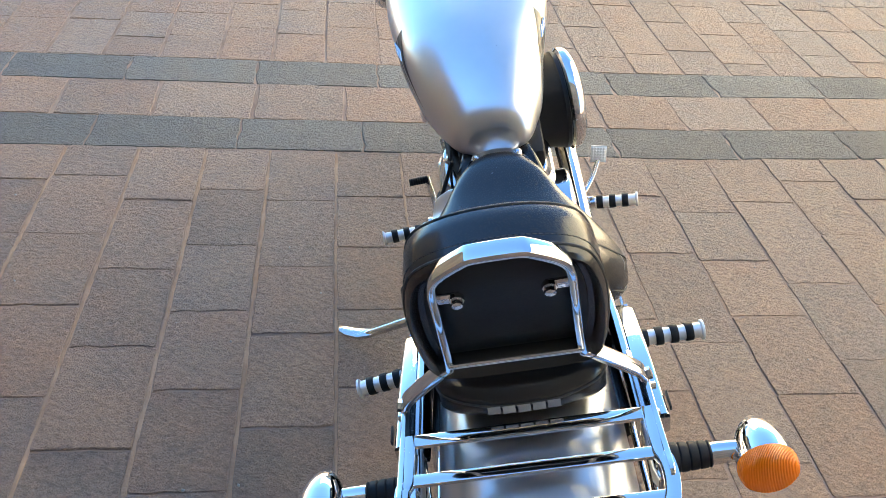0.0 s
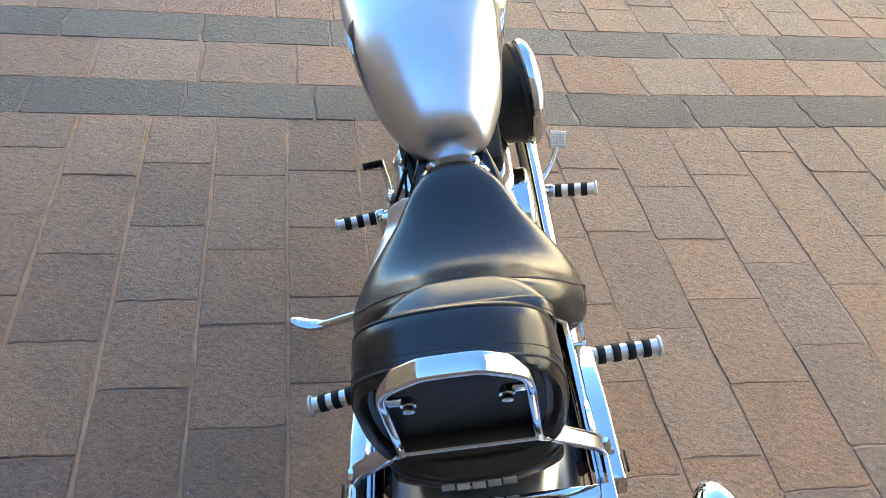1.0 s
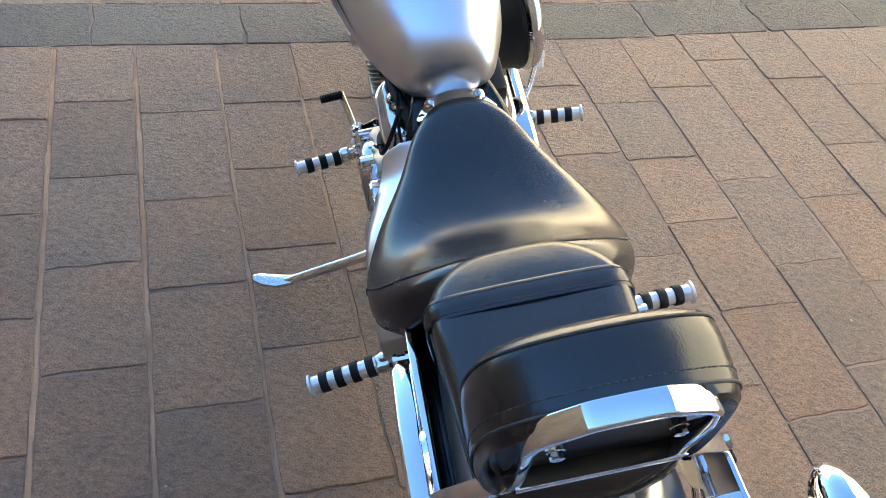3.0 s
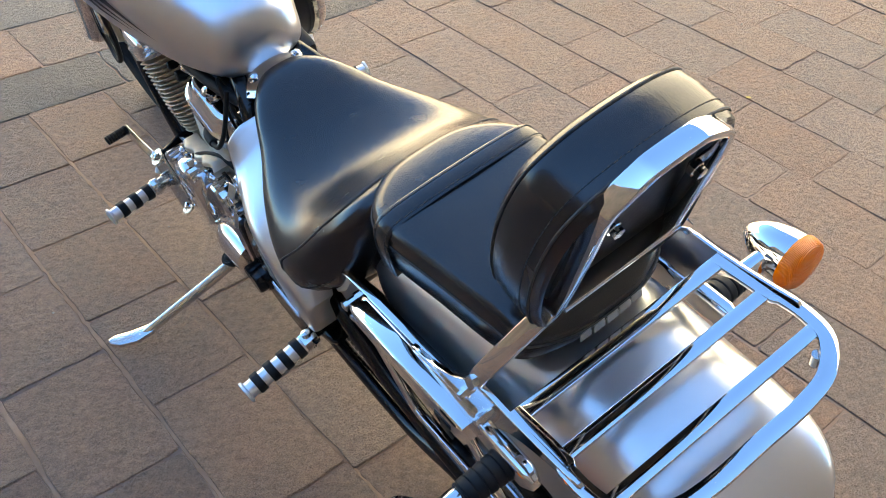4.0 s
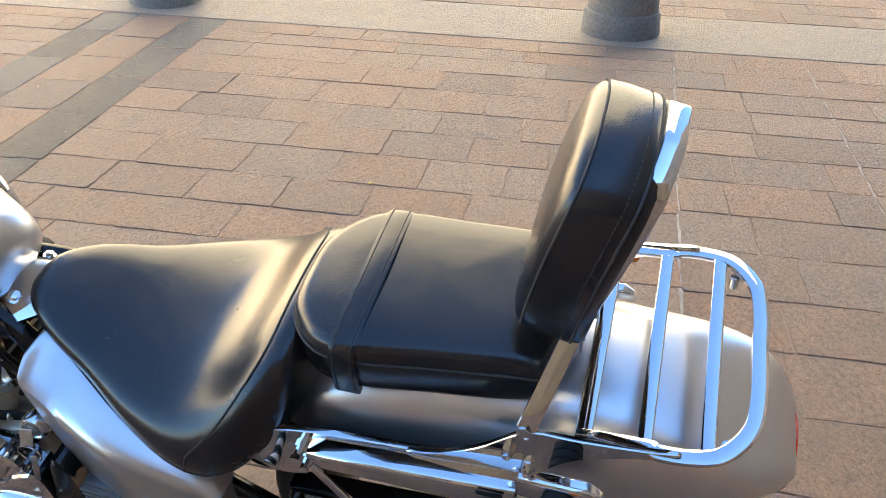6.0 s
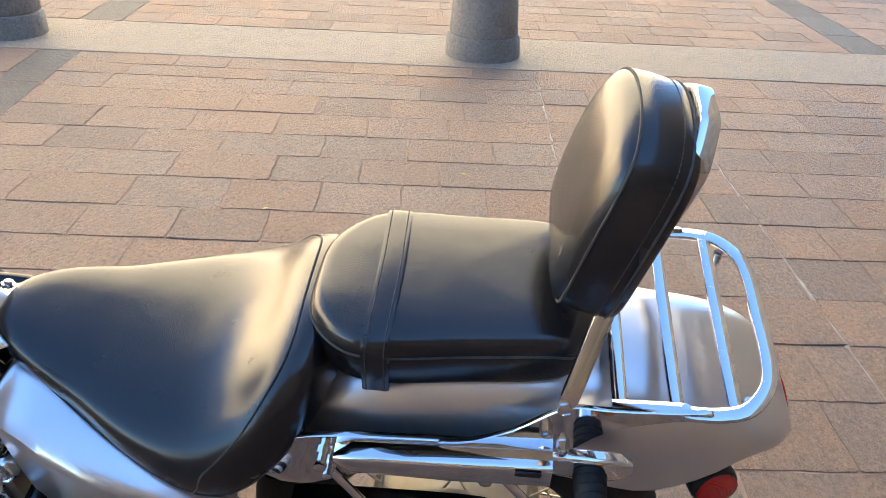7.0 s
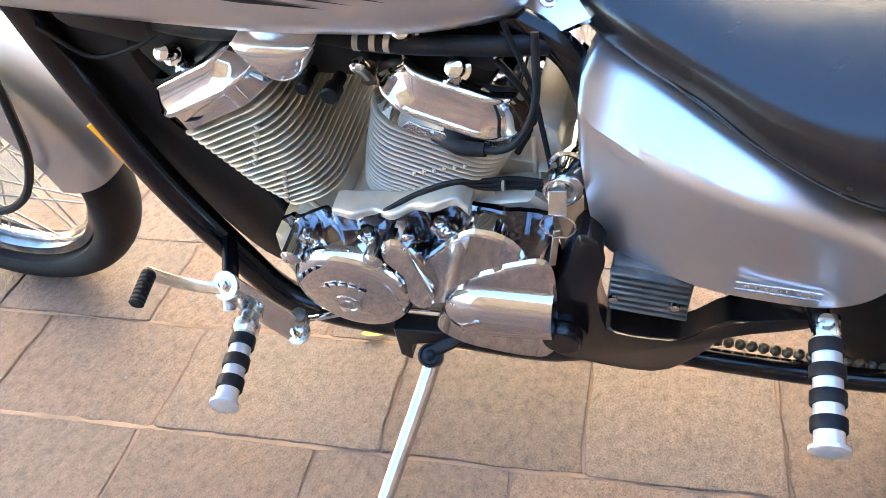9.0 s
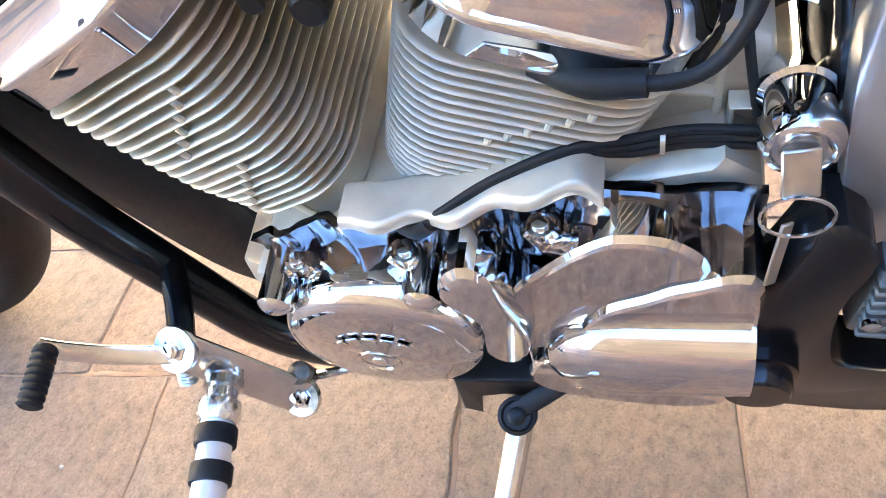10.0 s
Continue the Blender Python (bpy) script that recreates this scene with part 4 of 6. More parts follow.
def engine():
    cylinder("front_cylinder", (0.924, 0.466), (0.989, 0.603), 28, (0.056, 0.087), -0.134, 0.12, 18, "finned bare alloy front cylinder")
    cylinder("rear_cylinder", (0.79, 0.464), (0.738, 0.592), -20, (0.072, 0.084), -0.126, 0.11, 18, "finned bare alloy rear cylinder")
    head_cover((0.992, 0.611), 28, 0.089, -0.138, 0.124, 0.013, 0.024)
    head_cover((0.734, 0.601), -21, 0.084, -0.13, 0.114, 0.014, 0.032)
    for y, z in ((0.93, 0.672), (0.818, 0.672)):
        bm = bmesh.new()
        lathe(bm, [(-0.03, 0.009), (0.002, 0.009), (0.004, 0.007), (0.006, 0.003)], (-0.098, y, z), (-0.5, 0, 0.85), 18)
        part("cover_bolt", bm, CHROME, ENGINE)
    # heads between the covers
    for o, nm in (((1.04, 0.668), 30), ((0.73, 0.69), -17)):
        bm = bmesh.new()
        block(bm, pose(0.01, *o, -nm, 0, 0), (0.18, 0.13, 0.05), 0.012)
        part("cylinder_head", bm, BLACK_PLASTIC, ENGINE)
    # crankcase
    bm = bmesh.new()
    plate(bm, [(0.985, 0.38), (0.965, 0.4), (0.9, 0.43), (0.86, 0.475), (0.8, 0.49), (0.7, 0.5), (0.615, 0.5), (0.61, 0.26), (0.7, 0.215), (0.95, 0.215), (1.0, 0.29), (1.0, 0.38)], -0.128, 0.135, 0.006, steps=3)
    part("crankcase", bm, ALUMINIUM, ENGINE)
    # alloy lip over a fluted chromed wall
    bm = bmesh.new()
    secs = []
    for k in range(41):
        y = 0.88 - 0.175 * k / 40
        lip = lerp_table([(0.61, 0.512), (0.7, 0.512), (0.72, 0.524), (0.76, 0.512), (0.8, 0.494), (0.86, 0.484), (0.93, 0.462), (0.97, 0.44)], y)[0]
        w = 0.006 + 0.0025 * math.sin(y * 120)
        secs.append([(-0.136 - w + 0.006 + a, y, lip + b) for a, b in rounded(0.03 + w, 0.014, 0.005, 3)])
    rings(bm, secs)
    part("case_lip", bm, ALUMINIUM, ENGINE)
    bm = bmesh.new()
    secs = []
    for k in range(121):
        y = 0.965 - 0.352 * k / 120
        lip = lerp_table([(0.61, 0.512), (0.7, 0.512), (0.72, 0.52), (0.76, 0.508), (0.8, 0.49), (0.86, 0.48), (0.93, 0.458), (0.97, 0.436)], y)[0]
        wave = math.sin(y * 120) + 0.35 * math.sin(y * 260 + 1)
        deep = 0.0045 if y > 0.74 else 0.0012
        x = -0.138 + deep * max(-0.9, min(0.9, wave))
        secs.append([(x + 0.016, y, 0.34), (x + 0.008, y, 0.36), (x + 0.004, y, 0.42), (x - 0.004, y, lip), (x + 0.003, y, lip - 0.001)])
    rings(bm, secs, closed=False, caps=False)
    # dark base colour stands in for the dark surroundings this wall mirrors
    part("fluted_wall", bm, DARK_REFLECT_CHROME, ENGINE)
    for y, z, w in ((0.93, 0.425, 0.03), (0.842, 0.445, 0.03), (0.745, 0.482, 0.024)):
        bm = bmesh.new()
        secs = []
        for q, (h, g) in enumerate(((-0.05, 0.9), (-0.02, 0.75), (-0.004, 1.0), (0.0, 0.85))):
            secs.append([(-0.147 + a * 0.6, y + b * g, z + h) for a, b in rounded(0.034 * g, w * g, 0.009 * g, 3)])
        rings(bm, secs)
        part("case_boss", bm, CHROME, ENGINE)
        bm = bmesh.new()
        lathe(bm, [(-0.004, 0.009), (0.002, 0.009), (0.0025, 0.006), (0.007, 0.0058), (0.008, 0.003)], (-0.149, y, z), (0, 0, 1), 14)
        part("case_bolt", bm, CHROME, ENGINE)
    bm = bmesh.new()
    block(bm, pose(-0.142, 0.962, 0.405), (0.022, 0.012, 0.018), 0.003)
    part("case_ear", bm, ALUMINIUM, ENGINE)
    # round generator cover
    bm = bmesh.new()
    o = (-0.15, 0.877, 0.352)
    lathe(bm, [(-0.02, 0.081), (0.014, 0.081), (0.022, 0.0795), (0.028, 0.0765), (0.032, 0.072), (0.034, 0.066), (0.035, 0.058), (0.0375, 0.03), (0.038, 0.001)], o, (-1, 0, 0), 48)
    part("generator_cover", bm, CHROME, ENGINE)
    for k in range(5):
        a = radians(128 - 19 * k)
        bm = bmesh.new()
        block(bm, pose(-0.1895, 0.88 + 0.04 * math.cos(a), 0.34 + 0.04 * math.sin(a), math.degrees(a) - 90, 0, 0), (0.0022, 0.0105, 0.009), 0.0008, 1)
        part("raised_mark", bm, CHROME, ENGINE)
    bm = bmesh.new()
    lathe(bm, [(0.0, 0.0185), (0.002, 0.018), (0.0022, 0.0145), (0.0006, 0.0135), (0.0006, 0.007), (0.002, 0.0065), (0.002, 0.0005)], (-0.1868, 0.884, 0.336), (-1, 0, 0), 32)
    part("cover_plug", bm, CHROME, ENGINE)
    for y, z in ((0.813, 0.345), (0.945, 0.415), (0.83, 0.432)):
        bm = bmesh.new()
        lathe(bm, [(-0.02, 0.014), (0.03, 0.013), (0.034, 0.009), (0.036, 0.005)], (-0.15, y, z), (-1, 0, 0), 18)
        part("cover_bolt", bm, CHROME, ENGINE)
    # drive covers behind it
    bm = bmesh.new()
    plate(bm, [(0.768, 0.43), (0.746, 0.461), (0.726, 0.484), (0.705, 0.502), (0.69, 0.506), (0.665, 0.501), (0.645, 0.478), (0.648, 0.449), (0.702, 0.419), (0.724, 0.386), (0.745, 0.35), (0.775, 0.338), (0.786, 0.36)], -0.174, -0.13, 0.006, steps=4)
    part("link_cover", bm, CHROME, ENGINE, smooth=20)
    bm = bmesh.new()
    plate(bm, [(0.812, 0.458), (0.795, 0.487), (0.778, 0.478), (0.768, 0.44), (0.758, 0.38), (0.772, 0.345), (0.792, 0.36), (0.79, 0.42)], -0.19, -0.14, 0.007, steps=3)
    part("cover_rib", bm, CHROME, ENGINE, smooth=20)
    bm = bmesh.new()
    plate(bm, [(0.772, 0.295), (0.762, 0.325), (0.742, 0.346), (0.727, 0.386), (0.708, 0.421), (0.68, 0.441), (0.654, 0.459), (0.612, 0.464), (0.609, 0.335), (0.616, 0.27), (0.645, 0.25), (0.72, 0.255), (0.76, 0.272)], -0.18, -0.13, 0.006, steps=6)
    part("sprocket_cover", bm, CHROME, ENGINE, smooth=20)
    bm = bmesh.new()
    secs = []
    for k in range(25):
        t = k / 24
        y = 0.754 - 0.144 * t
        swell = max(0.02, (1 - (1 - min(1.0, t * 2.2)) ** 2) ** 0.5)
        mid = 0.366 - 0.12 * (y - 0.61)
        secs.append([(-0.176 - 0.03 * swell * math.cos(2 * math.pi * q / 28), y, mid + (0.05 - 0.008 * t) * swell * math.sin(2 * math.pi * q / 28)) for q in range(28)])
    rings(bm, secs)
    part("cover_bulge", bm, CHROME, ENGINE)
    bm = bmesh.new()
    tube(bm, [(-0.185, 0.73, 0.305), (-0.186, 0.718, 0.32), (-0.184, 0.705, 0.325)], [0.004, 0.006, 0.008], 8)
    part("clutch_lever", bm, CHROME, ENGINE)
    for z in (0.255, 0.24):
        bm = bmesh.new()
        tube(bm, [(-0.13, 0.95, z), (-0.135, 0.85, z), (-0.13, 0.7, z - 0.005)], 0.009, 10)
        part("lower_pipe", bm, CHROME, ENGINE)
    bm = bmesh.new()
    block(bm, pose(0, 0.82, 0.225), (0.2, 0.36, 0.07), 0.015)
    part("sump", bm, BLACK_PAINT, ENGINE)
    # alloy castings behind the rear cylinder
    bm = bmesh.new()
    plate(bm, [(0.72, 0.58), (0.655, 0.59), (0.615, 0.58), (0.612, 0.49), (0.66, 0.48), (0.74, 0.48)], -0.085, 0.06, 0.004, steps=2)
    part("rear_casting", bm, ALUMINIUM, ENGINE)
    for y, z, a in ((0.67, 0.53, 0.0), (0.64, 0.55, 1.0)):
        bm = bmesh.new()
        bar(bm, [(-0.088, y + 0.03, z + 0.012), (-0.088, y - 0.03, z + 0.006)] if a == 0 else [(-0.088, y, z + 0.03), (-0.088, y + 0.002, z - 0.03)], 0.008, 0.005, smooth=False)
        part("casting_rib", bm, ALUMINIUM, ENGINE)
    bm = bmesh.new()
    bar(bm, [(-0.094, 0.634, 0.535), (-0.094, 0.634, 0.503), (-0.094, 0.616, 0.503), (-0.094, 0.616, 0.535)], 0.004, 0.014, up=(1, 0, 0), smooth=False, cyclic=True)
    part("casting_eye", bm, ALUMINIUM, ENGINE)
    bm = bmesh.new()
    tube(bm, [(-0.1, 0.75, 0.5), (-0.11, 0.72, 0.508), (-0.1, 0.69, 0.505)], [0.016, 0.02, 0.016], 14)
    part("starter_neck", bm, ALUMINIUM, ENGINE)
    for k in range(3):
        bm = bmesh.new()
        o = 0.007 * k
        tube(bm, [(-0.13, 0.842, 0.455), (-0.15, 0.815, 0.486 + o * 0.4), (-0.138, 0.775, 0.508 + o * 0.5), (-0.128, 0.73, 0.53 + o * 0.2), (-0.118, 0.69, 0.517 + o), (-0.112, 0.655, 0.518 + o), (-0.11, 0.605, 0.512 + o)], 0.003, 12)
        part("wire", bm, RUBBER, ENGINE)
    bm = bmesh.new()
    lathe(bm, [(-0.0015, 0.0085), (0.0015, 0.0085)], (-0.115, 0.672, 0.525), (0, 1, 0), 12)
    part("wire_tie", bm, STEEL, ENGINE)
    bm = bmesh.new()
    tube(bm, [(-0.13, 0.845, 0.452), (-0.145, 0.828, 0.472), (-0.149, 0.815, 0.486)], [0.008, 0.0085, 0.0065], 12)
    part("wire_boot", bm, RUBBER, ENGINE)
    # between the cylinders: carburettor parts
    bm = bmesh.new()
    plate(bm, [(0.916, 0.738), (0.913, 0.72), (0.894, 0.697), (0.873, 0.691), (0.854, 0.7), (0.842, 0.72), (0.84, 0.738)], -0.155, -0.1, 0.008, 0.004, steps=4)
    part("intake_cover", bm, CHROME, ENGINE)
    for y, z, r in ((0.855, 0.632, 0.011), (0.885, 0.64, 0.008)):
        bm = bmesh.new()
        prof = [(0, r * 0.7), (0.02, r * 0.7), (0.021, r), (0.036, r), (0.038, r * 0.8)]
        lathe(bm, prof, (-0.075, y, z), (-1, 0, 0.1), 18)
        part("choke_knob", bm, BLACK_PLASTIC, ENGINE)
    bm = bmesh.new()
    lathe(bm, [(0, 0.012), (0.006, 0.014), (0.012, 0.012), (0.018, 0.014), (0.024, 0.012)], (-0.07, 0.828, 0.635), (0, -1, 0), 16)
    part("fuel_fitting", bm, GREASY, ENGINE)
    for y, z in ((0.757, 0.722), (0.71, 0.677), (1.045, 0.672)):
        bm = bmesh.new()
        lathe(bm, [(-0.02, 0.012), (-0.01, 0.013), (-0.009, 0.0085), (0.002, 0.0085), (0.003, 0.0105), (0.01, 0.0095), (0.012, 0.005)], (-0.1, y, z), (-0.7, 0, 0.7), 18)
        part("dome_nut", bm, CHROME, ENGINE)
    # dark mass under the tank and cables
    bm = bmesh.new()
    block(bm, pose(0, 0.87, 0.66, 0, 0, 0), (0.12, 0.1, 0.1), 0.02)
    part("carburettor", bm, BLACK_PLASTIC, ENGINE)
    bm = bmesh.new()
    tube(bm, [(-0.085, 1.15, 0.73), (-0.095, 1.0, 0.705), (-0.1, 0.88, 0.715), (-0.1, 0.78, 0.705), (-0.09, 0.68, 0.7), (-0.07, 0.6, 0.69)], 0.0105, 12)
    part("breather_hose", bm, RUBBER, ENGINE)
    for y in (0.808, 0.79, 0.775):
        bm = bmesh.new()
        lathe(bm, [(-0.003, 0.0118), (0.003, 0.0118)], (-0.1, y, 0.708), (0, 1, 0.1), 16)
        part("hose_clamp", bm, STEEL, ENGINE)
    for pts, r in (([(-0.115, 0.735, 0.598), (-0.135, 0.69, 0.6), (-0.136, 0.65, 0.612), (-0.12, 0.628, 0.655), (-0.09, 0.63, 0.72)], 0.0042),
                   ([(-0.1, 1.2, 0.7), (-0.1, 1.15, 0.66), (-0.09, 1.09, 0.67), (-0.08, 1.05, 0.69)], 0.003),
                   ([(-0.09, 0.66, 0.73), (-0.1, 0.635, 0.66), (-0.09, 0.63, 0.59), (-0.1, 0.62, 0.53)], 0.003),
                   ([(-0.07, 0.7, 0.69), (-0.085, 0.66, 0.66), (-0.08, 0.64, 0.6), (-0.09, 0.66, 0.55)], 0.0038)):
        bm = bmesh.new()
        tube(bm, pts, r, 14)
        part("cable", bm, RUBBER, ENGINE)
    bm = bmesh.new()
    tube(bm, [(-0.118, 0.74, 0.597), (-0.132, 0.71, 0.598), (-0.136, 0.68, 0.601)], [0.007, 0.0088, 0.0075], 18, 8)
    part("plug_cap", bm, RUBBER, ENGINE)
    # exhaust and clutch cover on the far flank
    bm = bmesh.new()
    tube(bm, [(0.14, 1.12, 0.58), (0.165, 1.07, 0.48), (0.175, 0.98, 0.4), (0.178, 0.8, 0.345), (0.18, 0.5, 0.325), (0.18, 0.2, 0.315)], 0.026, 20)
    part("exhaust_pipe", bm, CHROME, ENGINE)
    bm = bmesh.new()
    plate(bm, [(0.79, 0.565), (0.81, 0.5), (0.78, 0.44), (0.72, 0.42), (0.65, 0.42), (0.622, 0.48), (0.63, 0.55), (0.68, 0.58), (0.74, 0.585)], 0.15, 0.1, 0.01, 0.006, steps=4)
    part("intake_panel", bm, CHROME, ENGINE)
    # air cleaner on the far side
    bm = bmesh.new()
    lathe(bm, [(-0.07, 0.085), (-0.06, 0.1), (-0.005, 0.108), (0.0, 0.112), (0.008, 0.112), (0.012, 0.106)], (0.15, 0.925, 0.668), (1, 0.12, 0), 40)
    part("air_cleaner_body", bm, BLACK_PLASTIC, ENGINE)
    bm = bmesh.new()
    lathe(bm, [(0.01, 0.11), (0.016, 0.117), (0.026, 0.118), (0.036, 0.113), (0.046, 0.098), (0.052, 0.07), (0.055, 0.035), (0.056, 0.001)], (0.15, 0.925, 0.668), (1, 0.12, 0), 48)
    part("air_cleaner_lid", bm, CHROME, ENGINE)


FRAME = group_part("frame", "black gloss painted steel frame")


def chassis():
    for side in (-1, 1):
        bm = bmesh.new()
        tube(bm, [(side * 0.05, 1.265, 0.84), (side * 0.075, 1.232, 0.72), (side * 0.092, 1.195, 0.58), (side * 0.1, 1.155, 0.44), (side * 0.105, 1.095, 0.29), (side * 0.11, 1.05, 0.215), (side * 0.115, 0.98, 0.188), (side * 0.12, 0.8, 0.183), (side * 0.13, 0.65, 0.2), (side * 0.14, 0.58, 0.24)], 0.022, 14)
        part("down_tube", bm, BLACK_PAINT, FRAME)
        bm = bmesh.new()
        plate(bm, [(0.582, 0.505), (0.602, 0.45), (0.622, 0.38), (0.64, 0.3), (0.628, 0.255), (0.59, 0.238), (0.49, 0.236), (0.44, 0.29), (0.405, 0.35), (0.32, 0.395), (0.325, 0.415), (0.41, 0.38), (0.45, 0.335), (0.475, 0.322), (0.54, 0.322), (0.558, 0.345), (0.565, 0.42), (0.555, 0.49)], side * 0.168, side * 0.125, 0.008, steps=3)
        part("side_plate", bm, BLACK_PAINT, FRAME)
        bm = bmesh.new()
        lathe(bm, [(0, 0.03), (0.012, 0.029), (0.013, 0.025), (0.025, 0.025), (0.029, 0.022)], (side * 0.165, 0.602, 0.325), (side, 0, 0), 28)
        part("pivot_cap", bm, BLACK_PAINT, FRAME)
        bm = bmesh.new()
        tube(bm, [(side * 0.1, 0.57, 0.48), (side * 0.09, 0.575, 0.6), (side * 0.075, 0.6, 0.68), (side * 0.05, 0.68, 0.715)], 0.016, 12)
        part("seat_tube", bm, BLACK_PAINT, FRAME)
        bm = bmesh.new()
        tube(bm, [(side * 0.06, 0.6, 0.67), (side * 0.085, 0.5, 0.6), (side * 0.125, 0.35, 0.6), (side * 0.125, 0.15, 0.64), (side * 0.125, -0.05, 0.67)], 0.016, 12)
        part("seat_rail", bm, BLACK_PAINT, FRAME)
        # swing arm
        bm = bmesh.new()
        tube(bm, [(side * 0.13, 0.4, 0.555), (side * 0.138, 0.3, 0.515), (side * 0.138, 0.24, 0.474), (side * 0.138, 0.172, 0.432), (side * 0.135, 0.054, 0.385), (side * 0.13, -0.04, 0.352)], 0.0165, 14)
        part("swing_arm_upper", bm, BLACK_PAINT, FRAME)
        bm = bmesh.new()
        tube(bm, [(side * 0.125, 0.52, 0.235), (side * 0.125, 0.4, 0.222), (side * 0.125, 0.2, 0.232), (side * 0.125, 0.06, 0.288), (side * 0.125, -0.02, 0.32)], 0.015, 14)
        part("swing_arm_lower", bm, BLACK_PAINT, FRAME)
        bm = bmesh.new()
        plate(bm, [(0.05, 0.4), (-0.02, 0.385), (-0.07, 0.35), (-0.065, 0.315), (0.0, 0.3), (0.06, 0.3)], side * 0.135, side * 0.115, 0.005, steps=3)
        part("axle_plate", bm, BLACK_PAINT, FRAME)
        bm = bmesh.new()
        lathe(bm, [(0, 0.02), (0.004, 0.02), (0.005, 0.015), (0.014, 0.0145), (0.017, 0.011), (0.019, 0.006)], (side * 0.133, 0.002, 0.325), (side, 0, 0), 18)
        part("axle_nut", bm, WORN_CHROME, FRAME)
        bm = bmesh.new()
        tube(bm, [(side * 0.14, 0.36, 0.4), (side * 0.17, 0.335, 0.445), (side * 0.2, 0.326, 0.45)], 0.013, 10)
        part("peg_bracket", bm, BLACK_PAINT, FRAME)
    bm = bmesh.new()
    lathe(bm, [(-0.1, 0.03), (0.1, 0.03)], (0, 1.29, 0.82), (0, -0.55, 1), 20)
    part("steering_head", bm, BLACK_PAINT, FRAME)
    bm = bmesh.new()
    plate(bm, [(1.275, 0.8), (1.242, 0.7), (1.205, 0.57), (1.168, 0.44), (1.108, 0.3), (1.06, 0.235), (1.0, 0.24), (1.01, 0.36), (1.05, 0.47), (1.1, 0.56), (1.12, 0.64), (1.11, 0.72), (1.16, 0.8)], -0.072, 0.072, 0.006, steps=3)
    part("radiator", bm, BLACK_PLASTIC, FRAME)
    bm = bmesh.new()
    block(bm, pose(-0.065, 1.1, 0.738, 12, 0, 0), (0.1, 0.13, 0.09), 0.026)
    part("coil_cover", bm, BLACK_PLASTIC, FRAME)
    for side in (-1, 1):
        bm = bmesh.new()
        bar(bm, [(side * 0.108, 1.205, 0.552), (side * 0.11, 1.177, 0.474)], 0.006, 0.018, up=(0, 1, 0), smooth=False)
        part("side_reflector", bm, REFLECTOR, FRAME)
    # chromed bracket between tank and saddle
    bm = bmesh.new()
    secs = []
    for k in range(13):
        y = 0.675 - 0.105 * k / 12
        z, w = lerp_table([(0.56, 0.742, 0.05), (0.6, 0.736, 0.066), (0.64, 0.728, 0.08), (0.675, 0.718, 0.086)], y)
        top = [(w * (q / 8 - 1), y, z - 0.42 * (w * (q / 8 - 1)) ** 2 / w) for q in range(17)]
        secs.append(top + [(x * 0.97, b, c - 0.006) for x, b, c in top[::-1]])
    rings(bm, secs)
    part("tank_bracket", bm, CHROME, FRAME)
    bm = bmesh.new()
    lathe(bm, [(-0.004, 0.0095), (0.0015, 0.0095), (0.002, 0.006), (0.006, 0.0058), (0.007, 0.003)], (-0.042, 0.625, 0.722), (-0.45, -0.2, 1), 18)
    part("bracket_bolt", bm, CHROME, FRAME)
    bm = bmesh.new()
    lathe(bm, [(-0.004, 0.0095), (0.0015, 0.0095), (0.002, 0.006), (0.006, 0.0058), (0.007, 0.003)], (0.042, 0.625, 0.722), (0.45, -0.2, 1), 18)
    part("bracket_bolt", bm, CHROME, FRAME)
    bm = bmesh.new()
    block(bm, pose(0, 0.47, 0.5), (0.2, 0.18, 0.2), 0.02)
    part("battery_box", bm, BLACK_PLASTIC, FRAME)
    # regulator with cooling ribs
    reg = group_part("regulator", "black ribbed regulator bolted behind the frame plate")
    bm = bmesh.new()
    block(bm, pose(-0.148, 0.503, 0.415, 4, 0, 0), (0.03, 0.092, 0.09), 0.006)
    part("body", bm, DARK_ALLOY, reg)
    for k in range(7):
        bm = bmesh.new()
        block(bm, pose(-0.164, 0.503, 0.383 + k * 0.0115, 4, 0, 0), (0.014, 0.088, 0.005), 0.0015, 1)
        part("rib", bm, DARK_ALLOY, reg)
    for y in (0.542, 0.474):
        bm = bmesh.new()
        lathe(bm, [(0, 0.006), (0.004, 0.006), (0.006, 0.003)], (-0.172, y, 0.41), (-1, 0, 0), 12)
        part("screw", bm, CHROME, reg)


